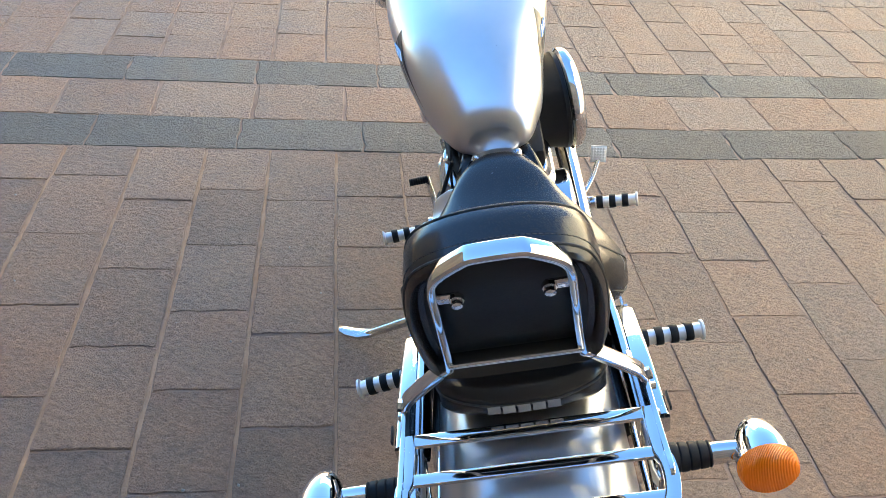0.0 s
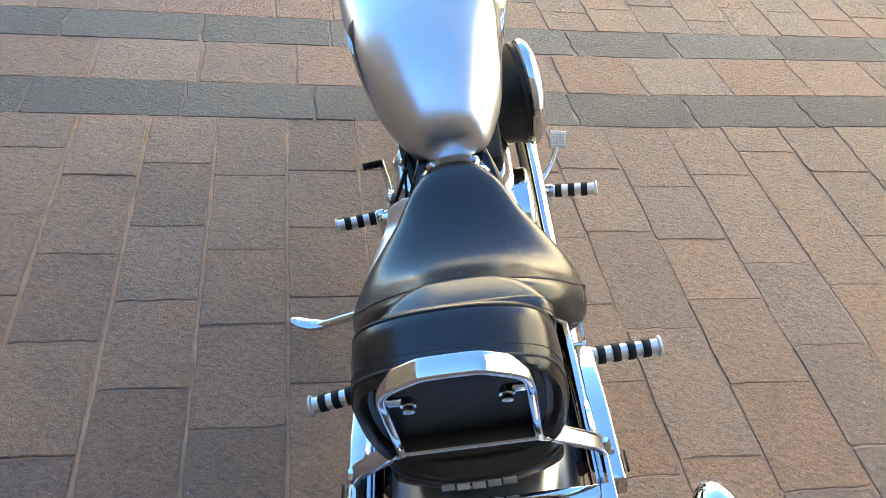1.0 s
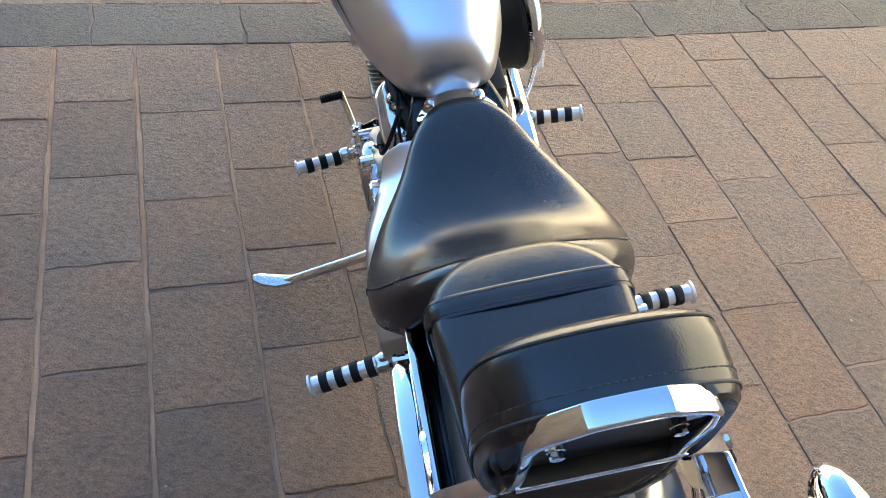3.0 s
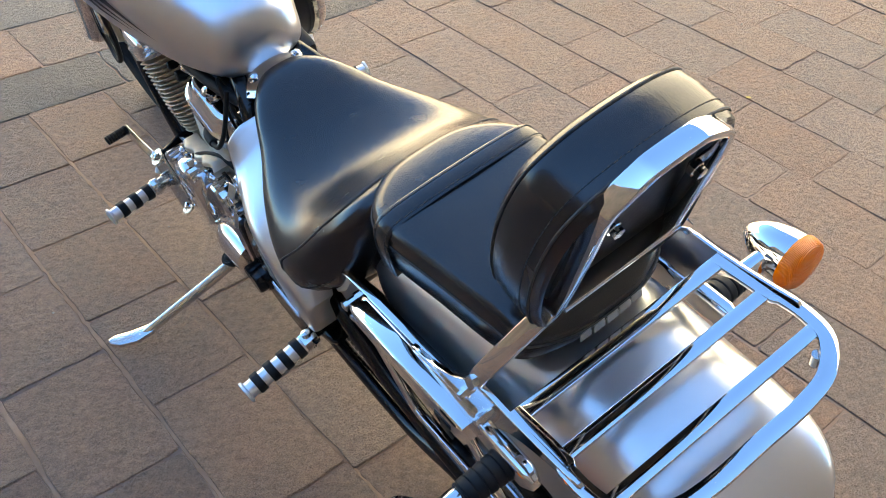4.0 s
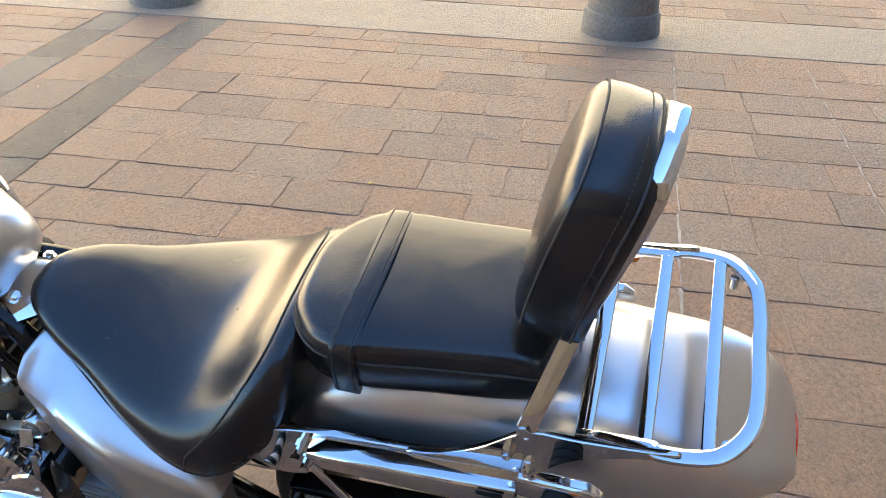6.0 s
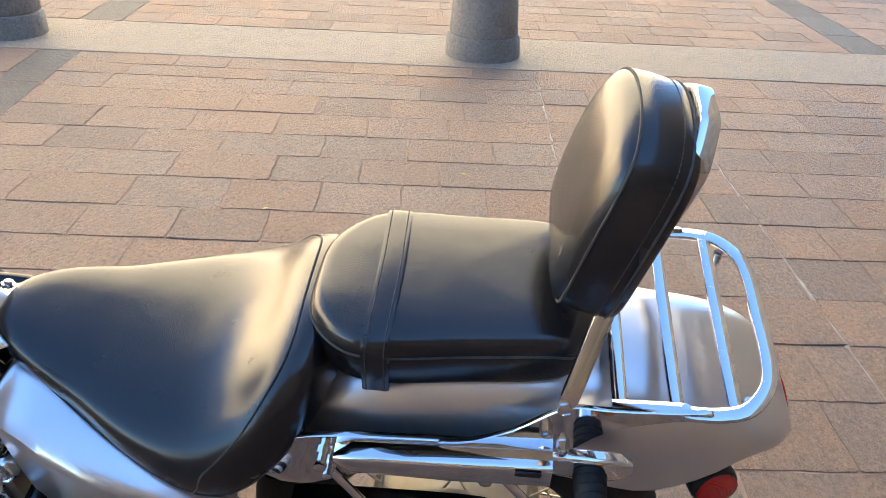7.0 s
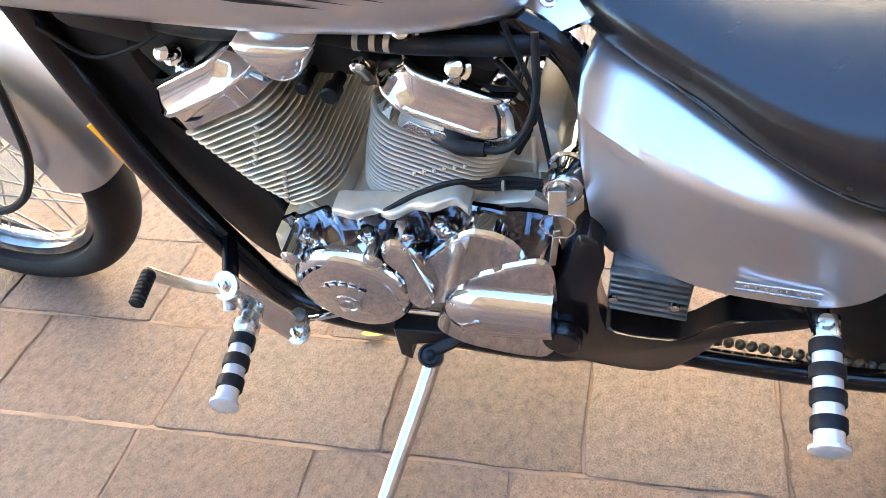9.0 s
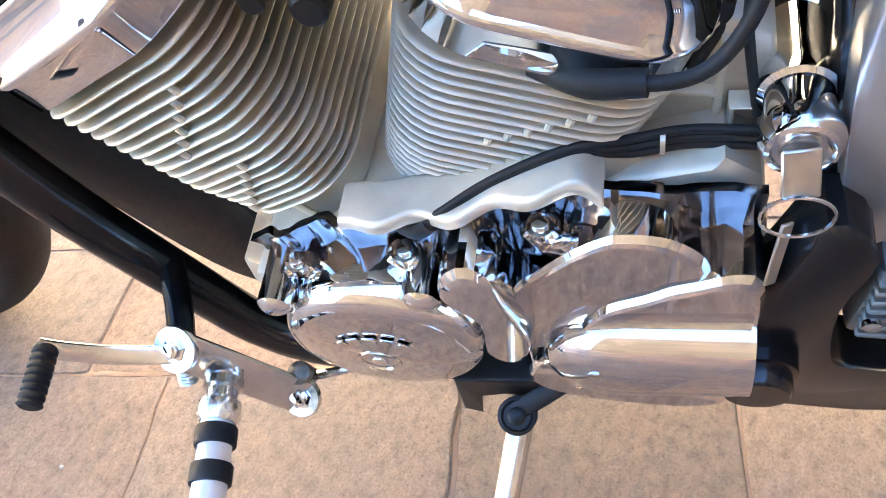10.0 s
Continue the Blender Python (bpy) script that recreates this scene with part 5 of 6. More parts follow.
def side_cover(side):
    edge = [(0.278, 0.525, 0.566), (0.284, 0.505, 0.572), (0.3, 0.482, 0.588), (0.33, 0.465, 0.61), (0.4, 0.46, 0.638), (0.47, 0.453, 0.658), (0.52, 0.447, 0.674), (0.545, 0.448, 0.684), (0.56, 0.458, 0.69), (0.57, 0.48, 0.692), (0.578, 0.54, 0.69), (0.585, 0.62, 0.683)]
    crest = [(0.278, 0.562), (0.314, 0.584), (0.377, 0.61), (0.442, 0.624), (0.513, 0.634), (0.542, 0.64), (0.565, 0.652), (0.585, 0.67)]
    bm = bmesh.new()
    secs = []
    for i in range(49):
        y = 0.278 + 0.307 * (1 - math.cos(math.pi * i / 48)) / 2
        low, top = lerp_table(edge, y)
        ridge = lerp_table(crest, y)[0]
        row = []
        for k in range(33):
            v = (1 - math.cos(math.pi * k / 32)) / 2
            z = low + (top - low) * v
            near = min(v * (top - low), (1 - v) * (top - low), 1.5 * (y - 0.278), 1.5 * (0.585 - y))
            r = 0.009
            drop = r - math.sqrt(max(0.0, r * r - max(0.0, r - near) ** 2))
            over = z - ridge
            fold = 0.5 * (over + math.sqrt(over * over + 0.006 ** 2))
            bend = 0.5 * (y - 0.43 + math.sqrt((y - 0.43) ** 2 + 0.05 ** 2))
            x = 0.199 - (0.0 if side < 0 else 0.03) - 0.42 * bend - 2.1 * fold - 0.06 * (0.56 - z) - drop
            row.append((side * x, y, z))
        secs.append(row + [(side * (abs(x) - 0.03), y, z) for x, y, z in row[::-1]])
    rings(bm, secs)
    ob = part("side_cover", bm, SILVER, bike, "satin silver side cover with a small badge")
    bm = bmesh.new()
    c = Vector((side * 0.195, 0.377, 0.498))
    bar(bm, [c + Vector((0, 0.041, 0.0075)), c + Vector((0, 0.041, -0.004)), c + Vector((0, -0.041, -0.0075)), c + Vector((0, -0.041, 0.004))], 0.0016, 0.003, up=(1, 0, 0), smooth=False, cyclic=True)
    badge = part("badge", bm, CHROME, ob)
    for k in range(7):
        bm = bmesh.new()
        block(bm, pose(side * 0.1955, 0.347 + k * 0.01, 0.4965 + 0.0004 * k, -2.5, 0, 0), (0.0012, 0.0045, 0.005), 0.0004, 1)
        part("badge_bar", bm, BADGE, badge)


def ignition():
    k = group_part("ignition_lock", "chromed ignition lock with a key and ring in it")
    bm = bmesh.new()
    lathe(bm, [(-0.1, 0.017), (-0.06, 0.0175), (-0.055, 0.021), (-0.042, 0.022), (-0.04, 0.0185), (-0.02, 0.0192), (-0.018, 0.0215), (-0.007, 0.022), (-0.001, 0.019), (0.0, 0.0165), (-0.002, 0.015), (-0.003, 0.001)], (-0.146, 0.602, 0.555), (-1, 0.03, 0.1), 32)
    part("lock_body", bm, CHROME, k)
    bm = bmesh.new()
    lathe(bm, [(0.0, 0.012), (0.004, 0.0115), (0.005, 0.001)], (-0.144, 0.602, 0.555), (-1, 0.03, 0.1), 20)
    part("lock_barrel", bm, WORN_CHROME, k)
    bm = bmesh.new()
    block(bm, pose(-0.158, 0.603, 0.553, 0, 30, 8), (0.0025, 0.02, 0.028), 0.001, 1)
    part("key_bow", bm, STEEL, k)
    bm = bmesh.new()
    c = Vector((-0.168, 0.602, 0.527))
    tube(bm, [c + Vector((0.3 * math.sin(a) * 0.005, math.cos(a) * 0.019, math.sin(a) * 0.017)) for a in [2 * math.pi * q / 24 for q in range(24)]], 0.0012, 6, 1, False, cyclic=True)
    part("key_ring", bm, CHROME, k)
    bm = bmesh.new()
    block(bm, pose(-0.17, 0.607, 0.49, 12, 10, 30), (0.0025, 0.008, 0.05), 0.0008, 1)
    part("spare_key", bm, STEEL, k)


def final_drive():
    g = group_part("chain_guard", "black chain guard with a bright lower edge and printed labels")
    bm = bmesh.new()
    top = [(0.228, 0.466), (0.222, 0.495), (0.206, 0.512), (0.066, 0.521), (-0.036, 0.522), (-0.088, 0.503), (-0.14, 0.473), (-0.152, 0.458), (-0.13, 0.462), (-0.1, 0.469), (-0.016, 0.478), (0.104, 0.477), (0.206, 0.465)]
    plate(bm, top, -0.118, -0.09, 0.003, steps=3)
    part("guard_shell", bm, BLACK_PAINT, g)
    bm = bmesh.new()
    bar(bm, [(-0.12, 0.23, 0.463), (-0.12, 0.104, 0.475), (-0.12, -0.016, 0.476), (-0.12, -0.1, 0.467), (-0.12, -0.15, 0.46)], 0.006, 0.007, up=(0, 0, 1))
    part("bright_edge", bm, CHROME, g)
    bm = bmesh.new()
    plate(bm, [(-0.13, 0.466), (-0.155, 0.458), (-0.158, 0.416), (-0.14, 0.37), (-0.107, 0.332), (-0.1, 0.346), (-0.122, 0.386), (-0.136, 0.428)], -0.116, -0.1, 0.003, steps=3)
    part("guard_tail", bm, CHROME, g)
    for y0, y1, zc in ((0.199, 0.069, 0.4905), (0.061, -0.022, 0.4985)):
        bm = bmesh.new()
        at = pose(-0.1195, (y0 + y1) / 2, zc, -3.4, 0, 0)
        w, h = y0 - y1, 0.03
        block(bm, at, (0.0014, w, h), 0.0004, 1)
        lab = part("label_plate", bm, BLACK_PLASTIC, g)
        bm = bmesh.new()
        bar(bm, [at @ Vector((-0.0008, sy * w * 0.48, sz * h * 0.44)) for sy, sz in ((1, 1), (1, -1), (-1, -1), (-1, 1))], 0.0008, 0.0006, up=(1, 0, 0), smooth=False, cyclic=True)
        part("border", bm, PRINT, lab)
        n = 4 if y0 > 0.1 else 3
        for c in range(n):
            for r in range(6):
                wd = w / n * 0.82 * (0.55 + 0.45 * ((c * 7 + r * 5) % 4) / 3)
                bm = bmesh.new()
                block(bm, at @ pose(-0.001, w * (0.47 - c / n * 0.96) - wd / 2, 0.0095 - r * 0.0038), (0.0006, wd, 0.0011), 0.0002, 1)
                part("text_bar", bm, PRINT, lab)
    bm = bmesh.new()
    lathe(bm, [(0, 0.006), (0.004, 0.006), (0.006, 0.002)], (-0.118, 0.217, 0.48), (-1, 0, 0), 12)
    part("screw", bm, CHROME, g)
    # sprocket and chain
    d = group_part("chain_drive", "greasy chain and rear sprocket")
    bm = bmesh.new()
    teeth = 44
    secs = []
    for x in (-0.108, -0.102):
        secs.append([(x, math.cos(2 * math.pi * k / (teeth * 2)) * (0.115 if k % 2 else 0.109), 0.325 + math.sin(2 * math.pi * k / (teeth * 2)) * (0.115 if k % 2 else 0.109)) for k in range(teeth * 2)])
    rings(bm, secs)
    part("sprocket", bm, GREASY, d)
    bm = bmesh.new()
    lathe(bm, [(-0.002, 0.096), (0.004, 0.094), (0.006, 0.06), (0.012, 0.055), (0.014, 0.03), (0.02, 0.028)], (-0.106, 0, 0.325), (-1, 0, 0), 40)
    part("sprocket_plate", bm, DARK_ALLOY, d)
    bm = bmesh.new()
    lathe(bm, [(-0.05, 0.1), (-0.04, 0.11), (-0.003, 0.112), (0.0, 0.1)], (-0.1, 0, 0.325), (-1, 0, 0), 40)
    part("sprocket_carrier", bm, BLACK_PLASTIC, d)
    for k in range(10):
        a = 2 * math.pi * k / 10
        bm = bmesh.new()
        lathe(bm, [(0, 0.008), (0.0015, 0.008), (0.0016, 0.006)], (-0.111, 0.084 * math.cos(a), 0.325 + 0.084 * math.sin(a)), (-1, 0, 0), 12)
        part("lightening_hole", bm, BLACK_PLASTIC, d)
    for k in range(5):
        a = 2 * math.pi * k / 5 + 0.3
        bm = bmesh.new()
        lathe(bm, [(0, 0.009), (0.008, 0.009), (0.01, 0.005)], (-0.108, 0.07 * math.cos(a), 0.325 + 0.07 * math.sin(a)), (-1, 0, 0), 6)
        part("sprocket_bolt", bm, WORN_CHROME, d)
    bm = bmesh.new()
    block(bm, Matrix.Identity(4), (0.014, 0.013, 0.014), 0.004, 1)
    link = part("chain_link", bm, GREASY, d)
    link.matrix_basis = pose(-0.105, 0.5, 0.243)
    y = 0.488
    while y > 0.02:
        f = (0.5 - y) / 0.48
        share("chain_link", link, pose(-0.105, y, 0.243 - 0.028 * f, 3, 0, 0), d)
        y -= 0.0145
    for k in range(22):
        a = radians(100 + 160 * k / 21)
        share("chain_link", link, pose(-0.105, 0.113 * math.cos(a), 0.325 + 0.113 * math.sin(a), math.degrees(a), 0, 0), d)
    # chromed square eye and drum brake
    bm = bmesh.new()
    bar(bm, [(-0.148, 0.062, 0.503), (-0.148, 0.018, 0.506), (-0.148, 0.016, 0.476), (-0.148, 0.06, 0.473)], 0.006, 0.004, up=(1, 0, 0), smooth=False, cyclic=True)
    part("chain_eye", bm, CHROME, d)
    b = group_part("rear_brake", "cream alloy brake drum in the rear wheel")
    bm = bmesh.new()
    lathe(bm, [(-0.058, 0.1), (-0.055, 0.132), (-0.05, 0.136), (-0.044, 0.136), (-0.04, 0.128), (0.03, 0.126), (0.034, 0.134), (0.042, 0.134), (0.05, 0.1)], (0, 0, 0.325), (1, 0, 0), 40)
    part("drum", bm, ALUMINIUM, b)
    bm = bmesh.new()
    block(bm, pose(-0.06, 0.02, 0.575), (0.04, 0.05, 0.05), 0.008)
    part("shock_mount", bm, BLACK_PLASTIC, b)


def front_end():
    """Front mudguard, fork legs, reflector and front turn signals."""
    f = group_part("front_fork", "chromed front fork with black yokes")
    for side in (-1, 1):
        bm = bmesh.new()
        lathe(bm, [(0, 0.03), (0.2, 0.028), (0.36, 0.026), (0.361, 0.0195), (0.62, 0.0195)], (side * 0.1, 1.655, 0.33), (0, -0.6, 1), 24)
        part("fork_leg", bm, CHROME, f)
    bm = bmesh.new()
    outer = []
    hub = Vector((0, 1.672, 0.33))
    for q in range(33):
        a = radians(62 + 114 * q / 32)
        ring_o, ring_i = [], []
        for k in range(17):
            c = math.pi * k / 16
            x = 0.076 * math.copysign(abs(math.cos(c)) ** 0.7, math.cos(c))
            r = 0.285 + 0.075 * abs(math.sin(c)) ** 0.7
            ring_o.append(hub + Vector((x, math.cos(a) * r, math.sin(a) * r)))
            ring_i.append(hub + Vector((x * 0.95, math.cos(a) * (r - 0.004), math.sin(a) * (r - 0.004))))
        outer.append(ring_o + ring_i[::-1])
    rings(bm, outer)
    part("front_fender", bm, SILVER, f, "satin silver front mudguard")
    bm = bmesh.new()
    tube(bm, [(-0.09, 1.31, 0.8), (-0.11, 1.3, 0.7), (-0.115, 1.302, 0.622), (-0.115, 1.317, 0.564), (-0.112, 1.355, 0.465), (-0.11, 1.427, 0.37), (-0.105, 1.52, 0.32), (-0.09, 1.64, 0.33)], 0.0065, 8)
    part("speedometer_cable", bm, RUBBER, f)


engine()
chassis()
side_cover(-1)
side_cover(1)
ignition()
final_drive()
front_end()
turn_signal(0.15, 0.215, 1.4, 0.815, -1, "chrome bullet turn signal with an amber lens", 1)
turn_signal(0.15, 0.215, 1.4, 0.815, 1, "chrome bullet turn signal with an amber lens", 1)


# ---- street furniture and paving ----
PAVE = pose(0, 0, 0, 0, 0, 5.2)   # the paving grid is turned against the motorcycle
STRIP_NEAR, STRIP_FAR = 3.6, 4.32


def bollard(x, y):
    b = thing("bollard", pose(x, y, 0), "round grey stone bollard standing on the pale strip", "bollard", "bollards along the strip")
    bm = bmesh.new()
    lathe(bm, [(-0.02, 0.222), (0.0, 0.222), (0.1, 0.215), (0.125, 0.208), (0.13, 0.2)], (0, 0, 0), (0, 0, 1), 40)
    part("base", bm, BOLLARD_STONE, b)
    bm = bmesh.new()
    lathe(bm, [(0.13, 0.196), (0.14, 0.2), (0.3, 0.19), (0.7, 0.17), (0.76, 0.15), (0.8, 0.1), (0.81, 0.001)], (0, 0, 0), (0, 0, 1), 40)
    part("shaft", bm, BOLLARD_STONE, b)


bollard(3.921, 0.109)
bollard(3.685, 2.876)


def dry_leaf(x, y, turn, size):
    bm = bmesh.new()
    pts = [(0, -0.5), (0.22, -0.28), (0.3, 0.0), (0.2, 0.3), (0, 0.55), (-0.2, 0.3), (-0.3, 0.0), (-0.22, -0.28)]
    vs = [bm.verts.new((px * size, py * size, (0.05 + 0.25 * abs(px) + 0.1 * py * py) * size)) for px, py in pts]
    c = bm.verts.new((0, 0, 0.02 * size))
    for a, b in zip(vs, vs[1:] + vs[:1]):
        bm.faces.new((a, b, c))
    r = bmesh.ops.extrude_face_region(bm, geom=bm.faces[:])
    bmesh.ops.translate(bm, verts=[v for v in r["geom"] if isinstance(v, bmesh.types.BMVert)], vec=(0, 0, 0.0008))
    ob = part("fallen_leaf", bm, LEAF)
    ob.matrix_world = pose(x, y, 0.003, 8, 5, turn)
    tagged(ob, "small dry yellow leaf lying on the paving", "leaf", "fallen leaves")


dry_leaf(-0.059, 0.96, 30, 0.045)
dry_leaf(1.6, 0.78, 80, 0.025)
dry_leaf(2.05, 0.1, 140, 0.025)


def stone_variant(rng):
    """A unit slab with a wavering outline, a soft rim and an uneven top."""
    bm = bmesh.new()
    ring = []
    for (x0, y0), (x1, y1) in zip([(-0.5, -0.5), (0.5, -0.5), (0.5, 0.5), (-0.5, 0.5)], [(0.5, -0.5), (0.5, 0.5), (-0.5, 0.5), (-0.5, -0.5)]):
        for t in (0.018, 0.2, 0.4, 0.6, 0.8, 0.982):
            ring.append((x0 + (x1 - x0) * t + rng.uniform(-0.013, 0.013), y0 + (y1 - y0) * t + rng.uniform(-0.011, 0.011)))
    secs = [[(x, y, -1.0) for x, y in ring], [(x, y, -0.22) for x, y in ring], [(x * 0.985, y * 0.985, 0.0) for x, y in ring]]
    vs = rings(bm, secs, caps=False)
    c = bm.verts.new((rng.uniform(-0.1, 0.1), rng.uniform(-0.1, 0.1), rng.uniform(-0.05, 0.12)))
    top = vs[-1]
    for a, b in zip(top, top[1:] + top[:1]):
        bm.faces.new((a, b, c))
    bmesh.ops.recalc_face_normals(bm, faces=bm.faces[:])
    me = bpy.data.meshes.new("paving_stone")
    bm.to_mesh(me)
    bm.free()
    return me


# long joints across the square, as v over u in the paving grid
def band_rise(u):
    return 0.045 * max(0.0, u - 0.9)


def joint_south(u):
    return -0.393 - 0.039 * u


def joint_far_south(u):
    return -1.13 - 0.018 * u


# the near columns of stones: where they begin across, and where their stones end lengthwise
COLUMNS = [-1.36, -1.115, -0.888, -0.667, -0.438, -0.212, 0.017, 0.246, 0.475, 0.7, 0.941, 1.181, 1.418, 1.662, 1.93, 2.182, 2.437, 2.71, 2.98, 3.215, 3.4, 3.6]
BOND = {
    -1.36: (1.671, 1.342, 1.008, 0.673), -1.115: (1.531, 1.17, 0.845, 0.506), -0.888: (1.598, 1.289, 0.984, 0.688, 0.383),
    -0.667: (1.537, 1.185, 0.891, 0.564), -0.438: (1.567, 1.283, 0.988), 0.475: (1.599, 1.263, 0.845, 0.421), 0.7: (1.502, 1.227, 0.957, 0.644, 0.317),
    0.941: (1.573, 1.111, 0.77, 0.432), 1.181: (1.722, 1.379, 1.013), 1.418: (1.603, 1.243, 0.919, 0.609), 1.662: (1.553, 1.156, 0.799, 0.459, 0.154),
    1.93: (1.47, 1.063, 0.667, 0.323, 0.011), 2.182: (1.631, 1.271, 0.924, 0.501, 0.148), 2.437: (1.554, 1.113, 0.738, 0.334),
    2.71: (1.324, 0.96, 0.594, 0.236), 2.98: (1.671, 1.108, 0.762),
}


def paving():
    rng = random.Random(11)
    cells = []   # u0, u1, v0, v1, grey?, rise along u

    def columns(u_from, u_to, width):
        lines = [u_from]
        while lines[-1] < u_to - 0.12:
            lines.append(u_from + width * len(lines))
        lines = [q + rng.uniform(-0.01, 0.01) for q in lines]
        lines[-1] = u_to
        return lines

    def field(lines, v_from, v_to, lengths=(0.26, 0.4), known=None):
        """Columns of stones between two edges, each edge a function of u."""
        for u, u_next in zip(lines, lines[1:]):
            mid = (u + u_next) / 2
            low, high = v_from(mid), v_to(mid)
            ends = [high, *(known or {}).get(u, ())]
            while ends[-1] - low > 0.02:
                n = rng.uniform(*lengths) * (rng.uniform(0.5, 1.0) if len(ends) == 1 else 1)
                ends.append(low if ends[-1] - n < low + 0.12 else ends[-1] - n)
            for top, bottom in zip(ends, ends[1:]):
                cells.append((u, u_next, bottom, top, False, 0.0))

    def course(u_from, u_to, v_from, v_to, lengths, grey):
        u = u_from
        while u < u_to - 0.02:
            n = rng.uniform(*lengths)
            if u + n > u_to - 0.15:
                n = u_to - u
            r = band_rise(u + n / 2)
            cells.append((u, u + n, v_from + r, v_to + r, grey, 2.6 if u + n / 2 > 0.9 else 0.0))
            u += n
    left, far = -3.24, 8.4
    near = columns(left, COLUMNS[0], 0.235)[:-1] + COLUMNS
    wide = columns(left, STRIP_NEAR, 0.26)
    beyond = columns(STRIP_FAR, far, 0.25)
    field(near, joint_south, lambda u: 1.868 + band_rise(u), (0.28, 0.38), BOND)
    field(wide, joint_far_south, joint_south, (0.3, 0.45))
    field(wide, lambda u: -2.8, joint_far_south, (0.3, 0.45))
    course(left, STRIP_NEAR, 1.868, 2.098, (0.44, 0.52), True)
    course(left, STRIP_NEAR, 2.098, 2.4, (0.33, 0.38), False)
    course(left, STRIP_NEAR, 2.4, 2.625, (0.44, 0.52), True)
    field(columns(left, STRIP_NEAR, 0.23), lambda u: 2.625 + band_rise(u), lambda u: 5.4)
    # beyond the pale strip
    field(beyond, lambda u: -2.65, lambda u: 2.0, (0.3, 0.45))
    for low, high in ((2.0, 2.26), (-2.93, -2.65)):
        u = STRIP_FAR
        while u < far - 0.02:
            n = min(rng.uniform(0.42, 0.56), far - u)
            cells.append((u, u + n, low, high, True, 0.0))
            u += n
    field(beyond, lambda u: 2.26, lambda u: 5.2, (0.3, 0.45))
    field(beyond, lambda u: -5.0, lambda u: -2.93, (0.3, 0.45))
    # the square round about, out to the walls
    west, south, north = -6.3, -4.6, 9.0
    outer = columns(west, left, 0.25)
    field(outer, lambda u: south, lambda u: 1.868, (0.3, 0.45))
    course(west, left, 1.868, 2.098, (0.44, 0.52), True)
    course(west, left, 2.098, 2.4, (0.33, 0.38), False)
    course(west, left, 2.4, 2.625, (0.44, 0.52), True)
    field(outer, lambda u: 2.625, lambda u: north, (0.3, 0.45))
    field(wide, lambda u: south, lambda u: -2.8, (0.3, 0.45))
    field(wide, lambda u: 5.4, lambda u: north, (0.3, 0.45))
    field(beyond, lambda u: 5.2, lambda u: north, (0.3, 0.45))

    floor = thing("pavement", PAVE, "reddish rough-cut stone paving with grey stone bands", "pavement", kind="structure")
    variants = [stone_variant(rng) for _ in range(10)]
    pink, grey = [], []
    for k, me in enumerate(variants):
        me.materials.append(STONE_PINK)
        g = me.copy()
        g.materials.clear()
        g.materials.append(STONE_GREY)
        pink.append(me)
        grey.append(g)

    def nearness(c):
        return math.hypot((c[0] + c[1]) / 2 - 0.1, ((c[2] + c[3]) / 2 - 0.9) * 0.9)
    cells.sort(key=nearness)
    rest = {False: bmesh.new(), True: bmesh.new()}
    for k, (u0, u1, v0, v1, is_grey, turn) in enumerate(cells):
        sandy = u1 < -0.3 and not is_grey   # wider, sand-filled joints on this side
        sx, sy, thick = u1 - u0 - (rng.uniform(0.008, 0.015) if sandy else rng.uniform(0.003, 0.007)), v1 - v0 - rng.uniform(0.002, 0.005), 0.014
        m = pose((u0 + u1) / 2, (v0 + v1) / 2, rng.uniform(-0.0025, 0.0), rng.uniform(-0.35, 0.35), rng.uniform(-0.35, 0.35), turn + rng.uniform(-0.5, 0.5)) @ Matrix.Diagonal((sx, sy, thick, 1))
        me = rng.choice(grey if is_grey else pink)
        if k < 300:
            ob = new("paving_stone", me)
            ob.parent = floor
            ob.matrix_basis = m
        else:
            base = rest[is_grey]
            vmap = [base.verts.new(PAVE @ m @ v.co) for v in me.vertices]
            for p in me.polygons:
                base.faces.new([vmap[i] for i in p.vertices])
    for is_grey, bm in rest.items():
        me = bpy.data.meshes.new("paving_far")
        bm.to_mesh(me)
        bm.free()
        me.materials.append(STONE_GREY_FAR if is_grey else STONE_PINK_FAR)
        tagged(new("paving_far", me), "grey stone bands farther off" if is_grey else "reddish stone paving farther off", "pavement", kind="stuff")
    # sand filling the wide joints of the columns on this side
    bm = bmesh.new()
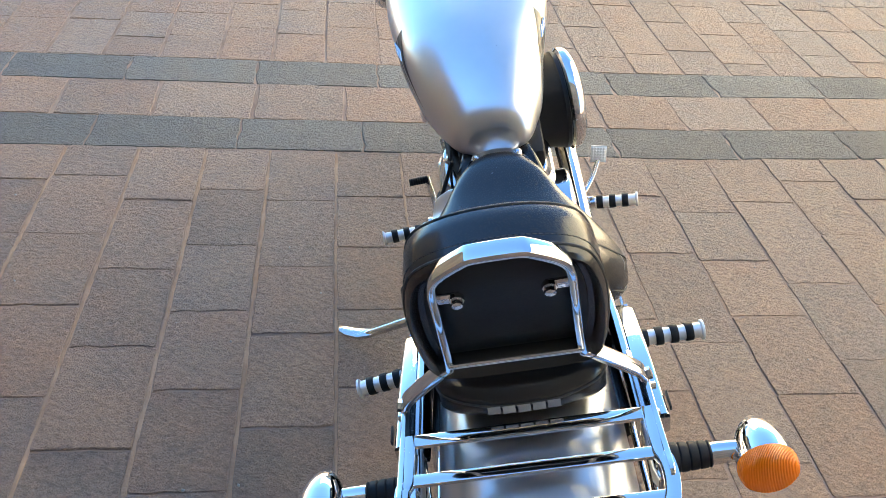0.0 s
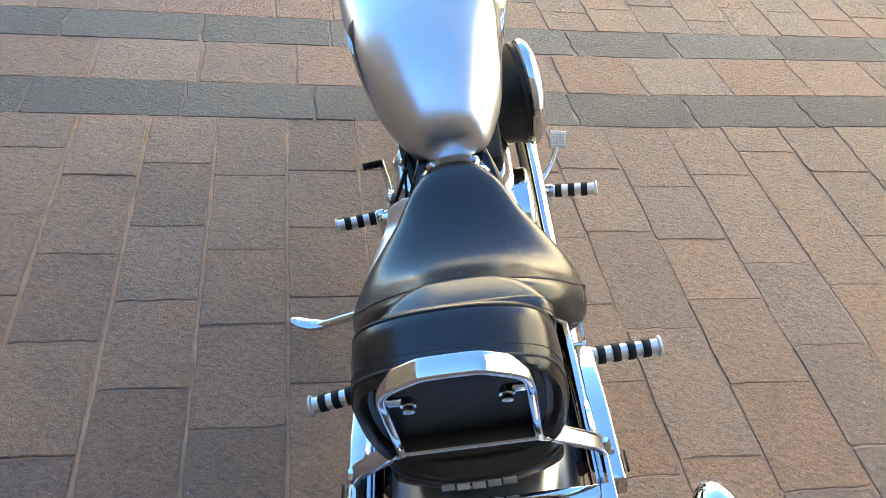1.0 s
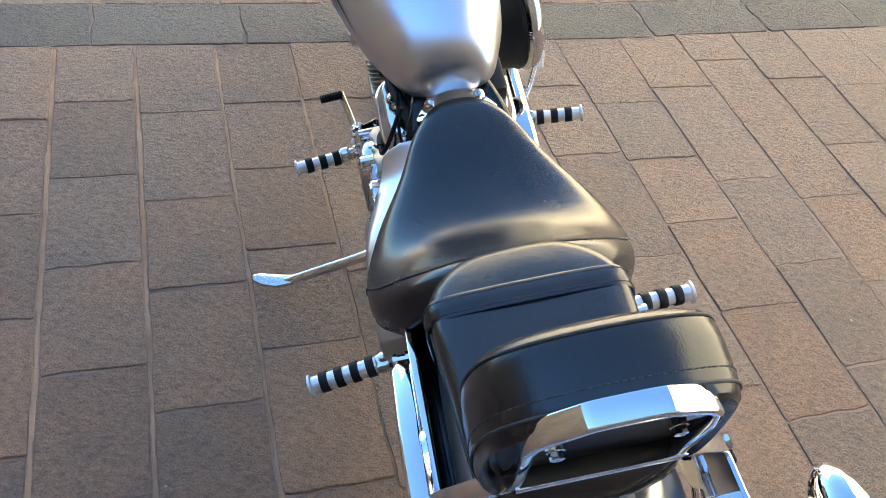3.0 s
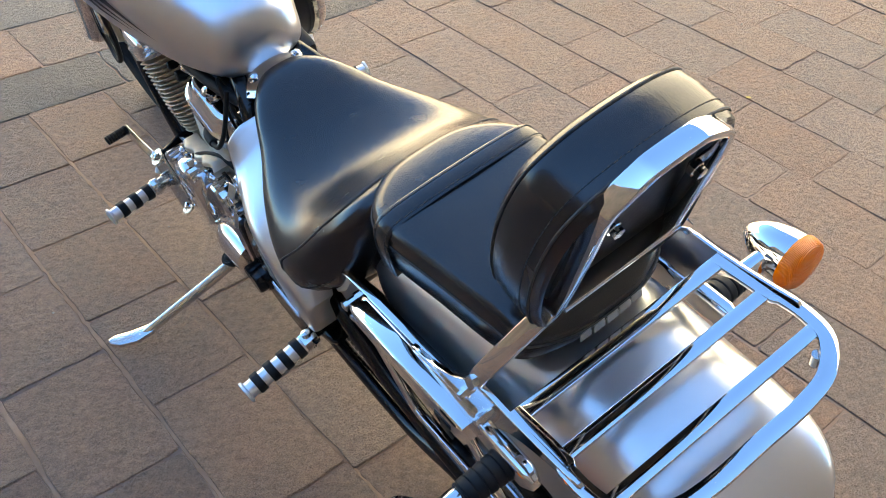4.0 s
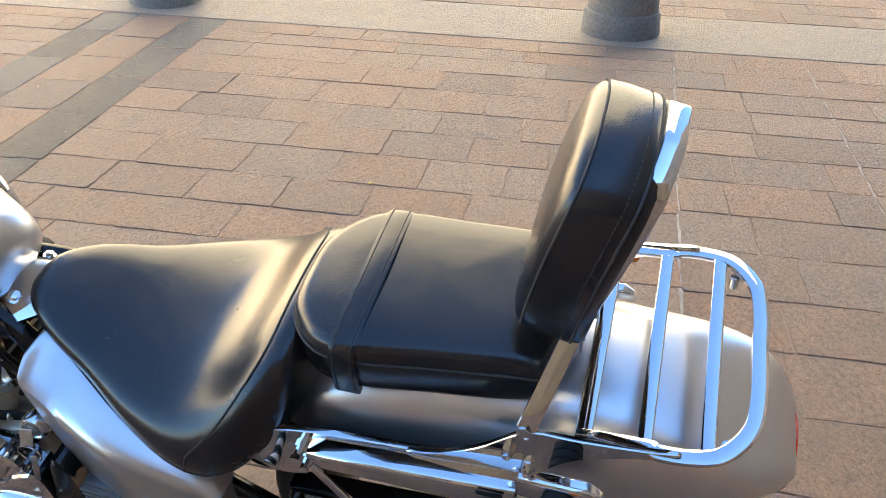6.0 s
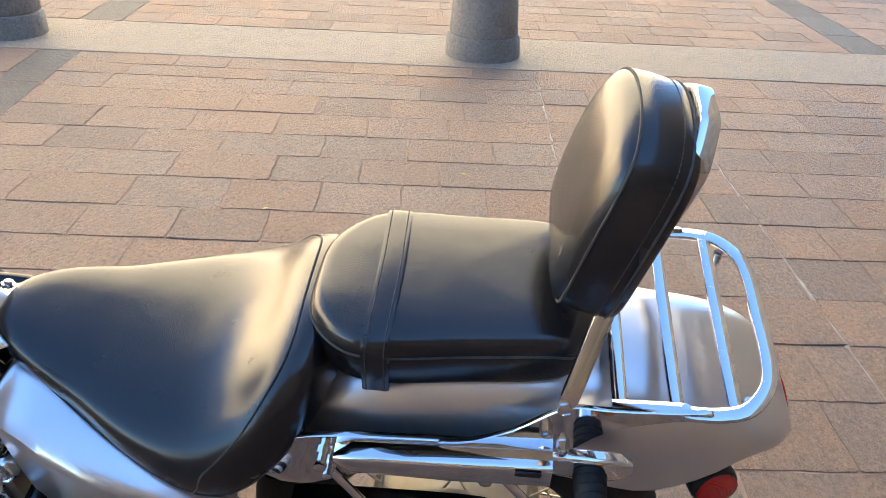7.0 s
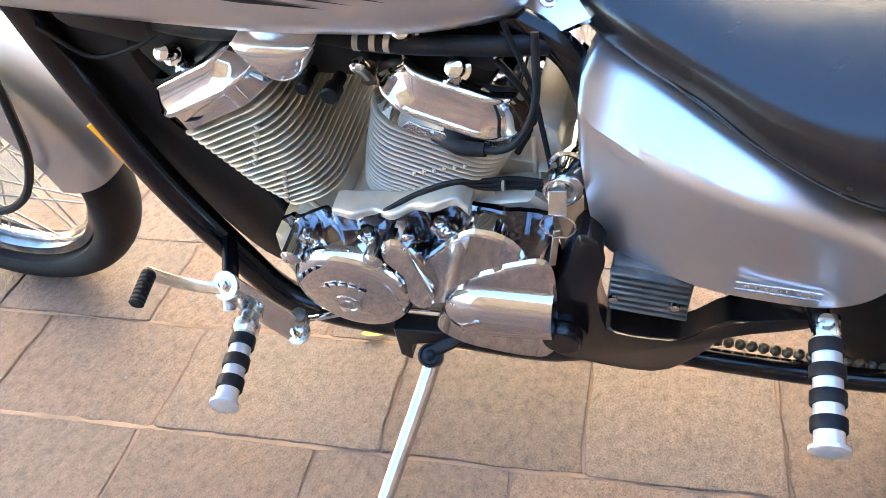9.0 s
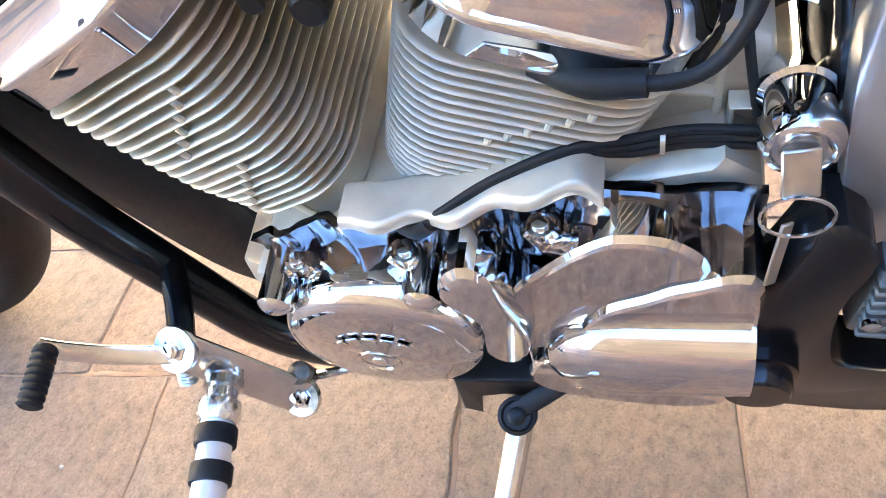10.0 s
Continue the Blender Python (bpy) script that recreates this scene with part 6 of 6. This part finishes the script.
    for u in [q for q in near if q < 0.1]:
        v, v_end = joint_south(u) + 0.01, 1.86
        secs = []
        while v < v_end:
            w = 0.0065 + rng.uniform(-0.0025, 0.003)
            off = rng.uniform(-0.0015, 0.0015)
            z = -0.0022 + rng.uniform(-0.0012, 0.001)
            secs.append([PAVE @ Vector((u + off + x, v, z + h)) for x, h in ((-w, -0.004), (-w * 0.7, -0.0004), (0.0, 0.0005), (w * 0.7, -0.0004), (w, -0.004))])
            v += rng.uniform(0.012, 0.03)
        rings(bm, secs, closed=False, caps=False)
    tagged(part("joint_sand", bm, SAND), "orange-tan sand filling the joints of the paving", "sand", kind="stuff")
    # pale cast strip on which the bollards stand
    bm = bmesh.new()
    block(bm, PAVE @ pose((STRIP_NEAR + STRIP_FAR) / 2, 2.2, -0.008), (STRIP_FAR - STRIP_NEAR - 0.012, 13.6, 0.018), 0.004, 1)
    tagged(part("strip", bm, CONCRETE), "pale worn concrete strip across the paving", "pavement", kind="structure")
    # pale grout in two long joints
    for along in (joint_south, joint_far_south):
        bm = bmesh.new()
        mid = (left + STRIP_NEAR) / 2
        block(bm, PAVE @ pose(mid, along(mid), -0.0085, 0, 0, math.degrees(math.atan(along(1) - along(0)))), (STRIP_NEAR - left - 0.02, 0.016, 0.012), 0.002, 1)
        tagged(part("grout_line", bm, PALE_GROUT), "pale crumbling grout in a long joint", "pavement", kind="structure")


paving()


def loose_grit():
    """Tiny pale and dark crumbs lying about on the stones, joined in one object."""
    rng = random.Random(5)
    bm = bmesh.new()
    for _ in range(240):
        x, y, s = rng.uniform(-2.6, 4.2), rng.uniform(-1.6, 4.2), rng.uniform(0.0018, 0.0045)
        m = pose(x, y, s * 0.4, rng.uniform(0, 360), rng.uniform(0, 360), rng.uniform(0, 360)) @ Matrix.Diagonal((s, s * rng.uniform(0.5, 0.9), s * rng.uniform(0.4, 0.8), 1))
        bmesh.ops.create_icosphere(bm, subdivisions=1, radius=1.0, matrix=m)
    tagged(part("grit", bm, GRIT), "tiny crumbs of stone and dirt scattered on the paving", "grit", kind="stuff")


loose_grit()
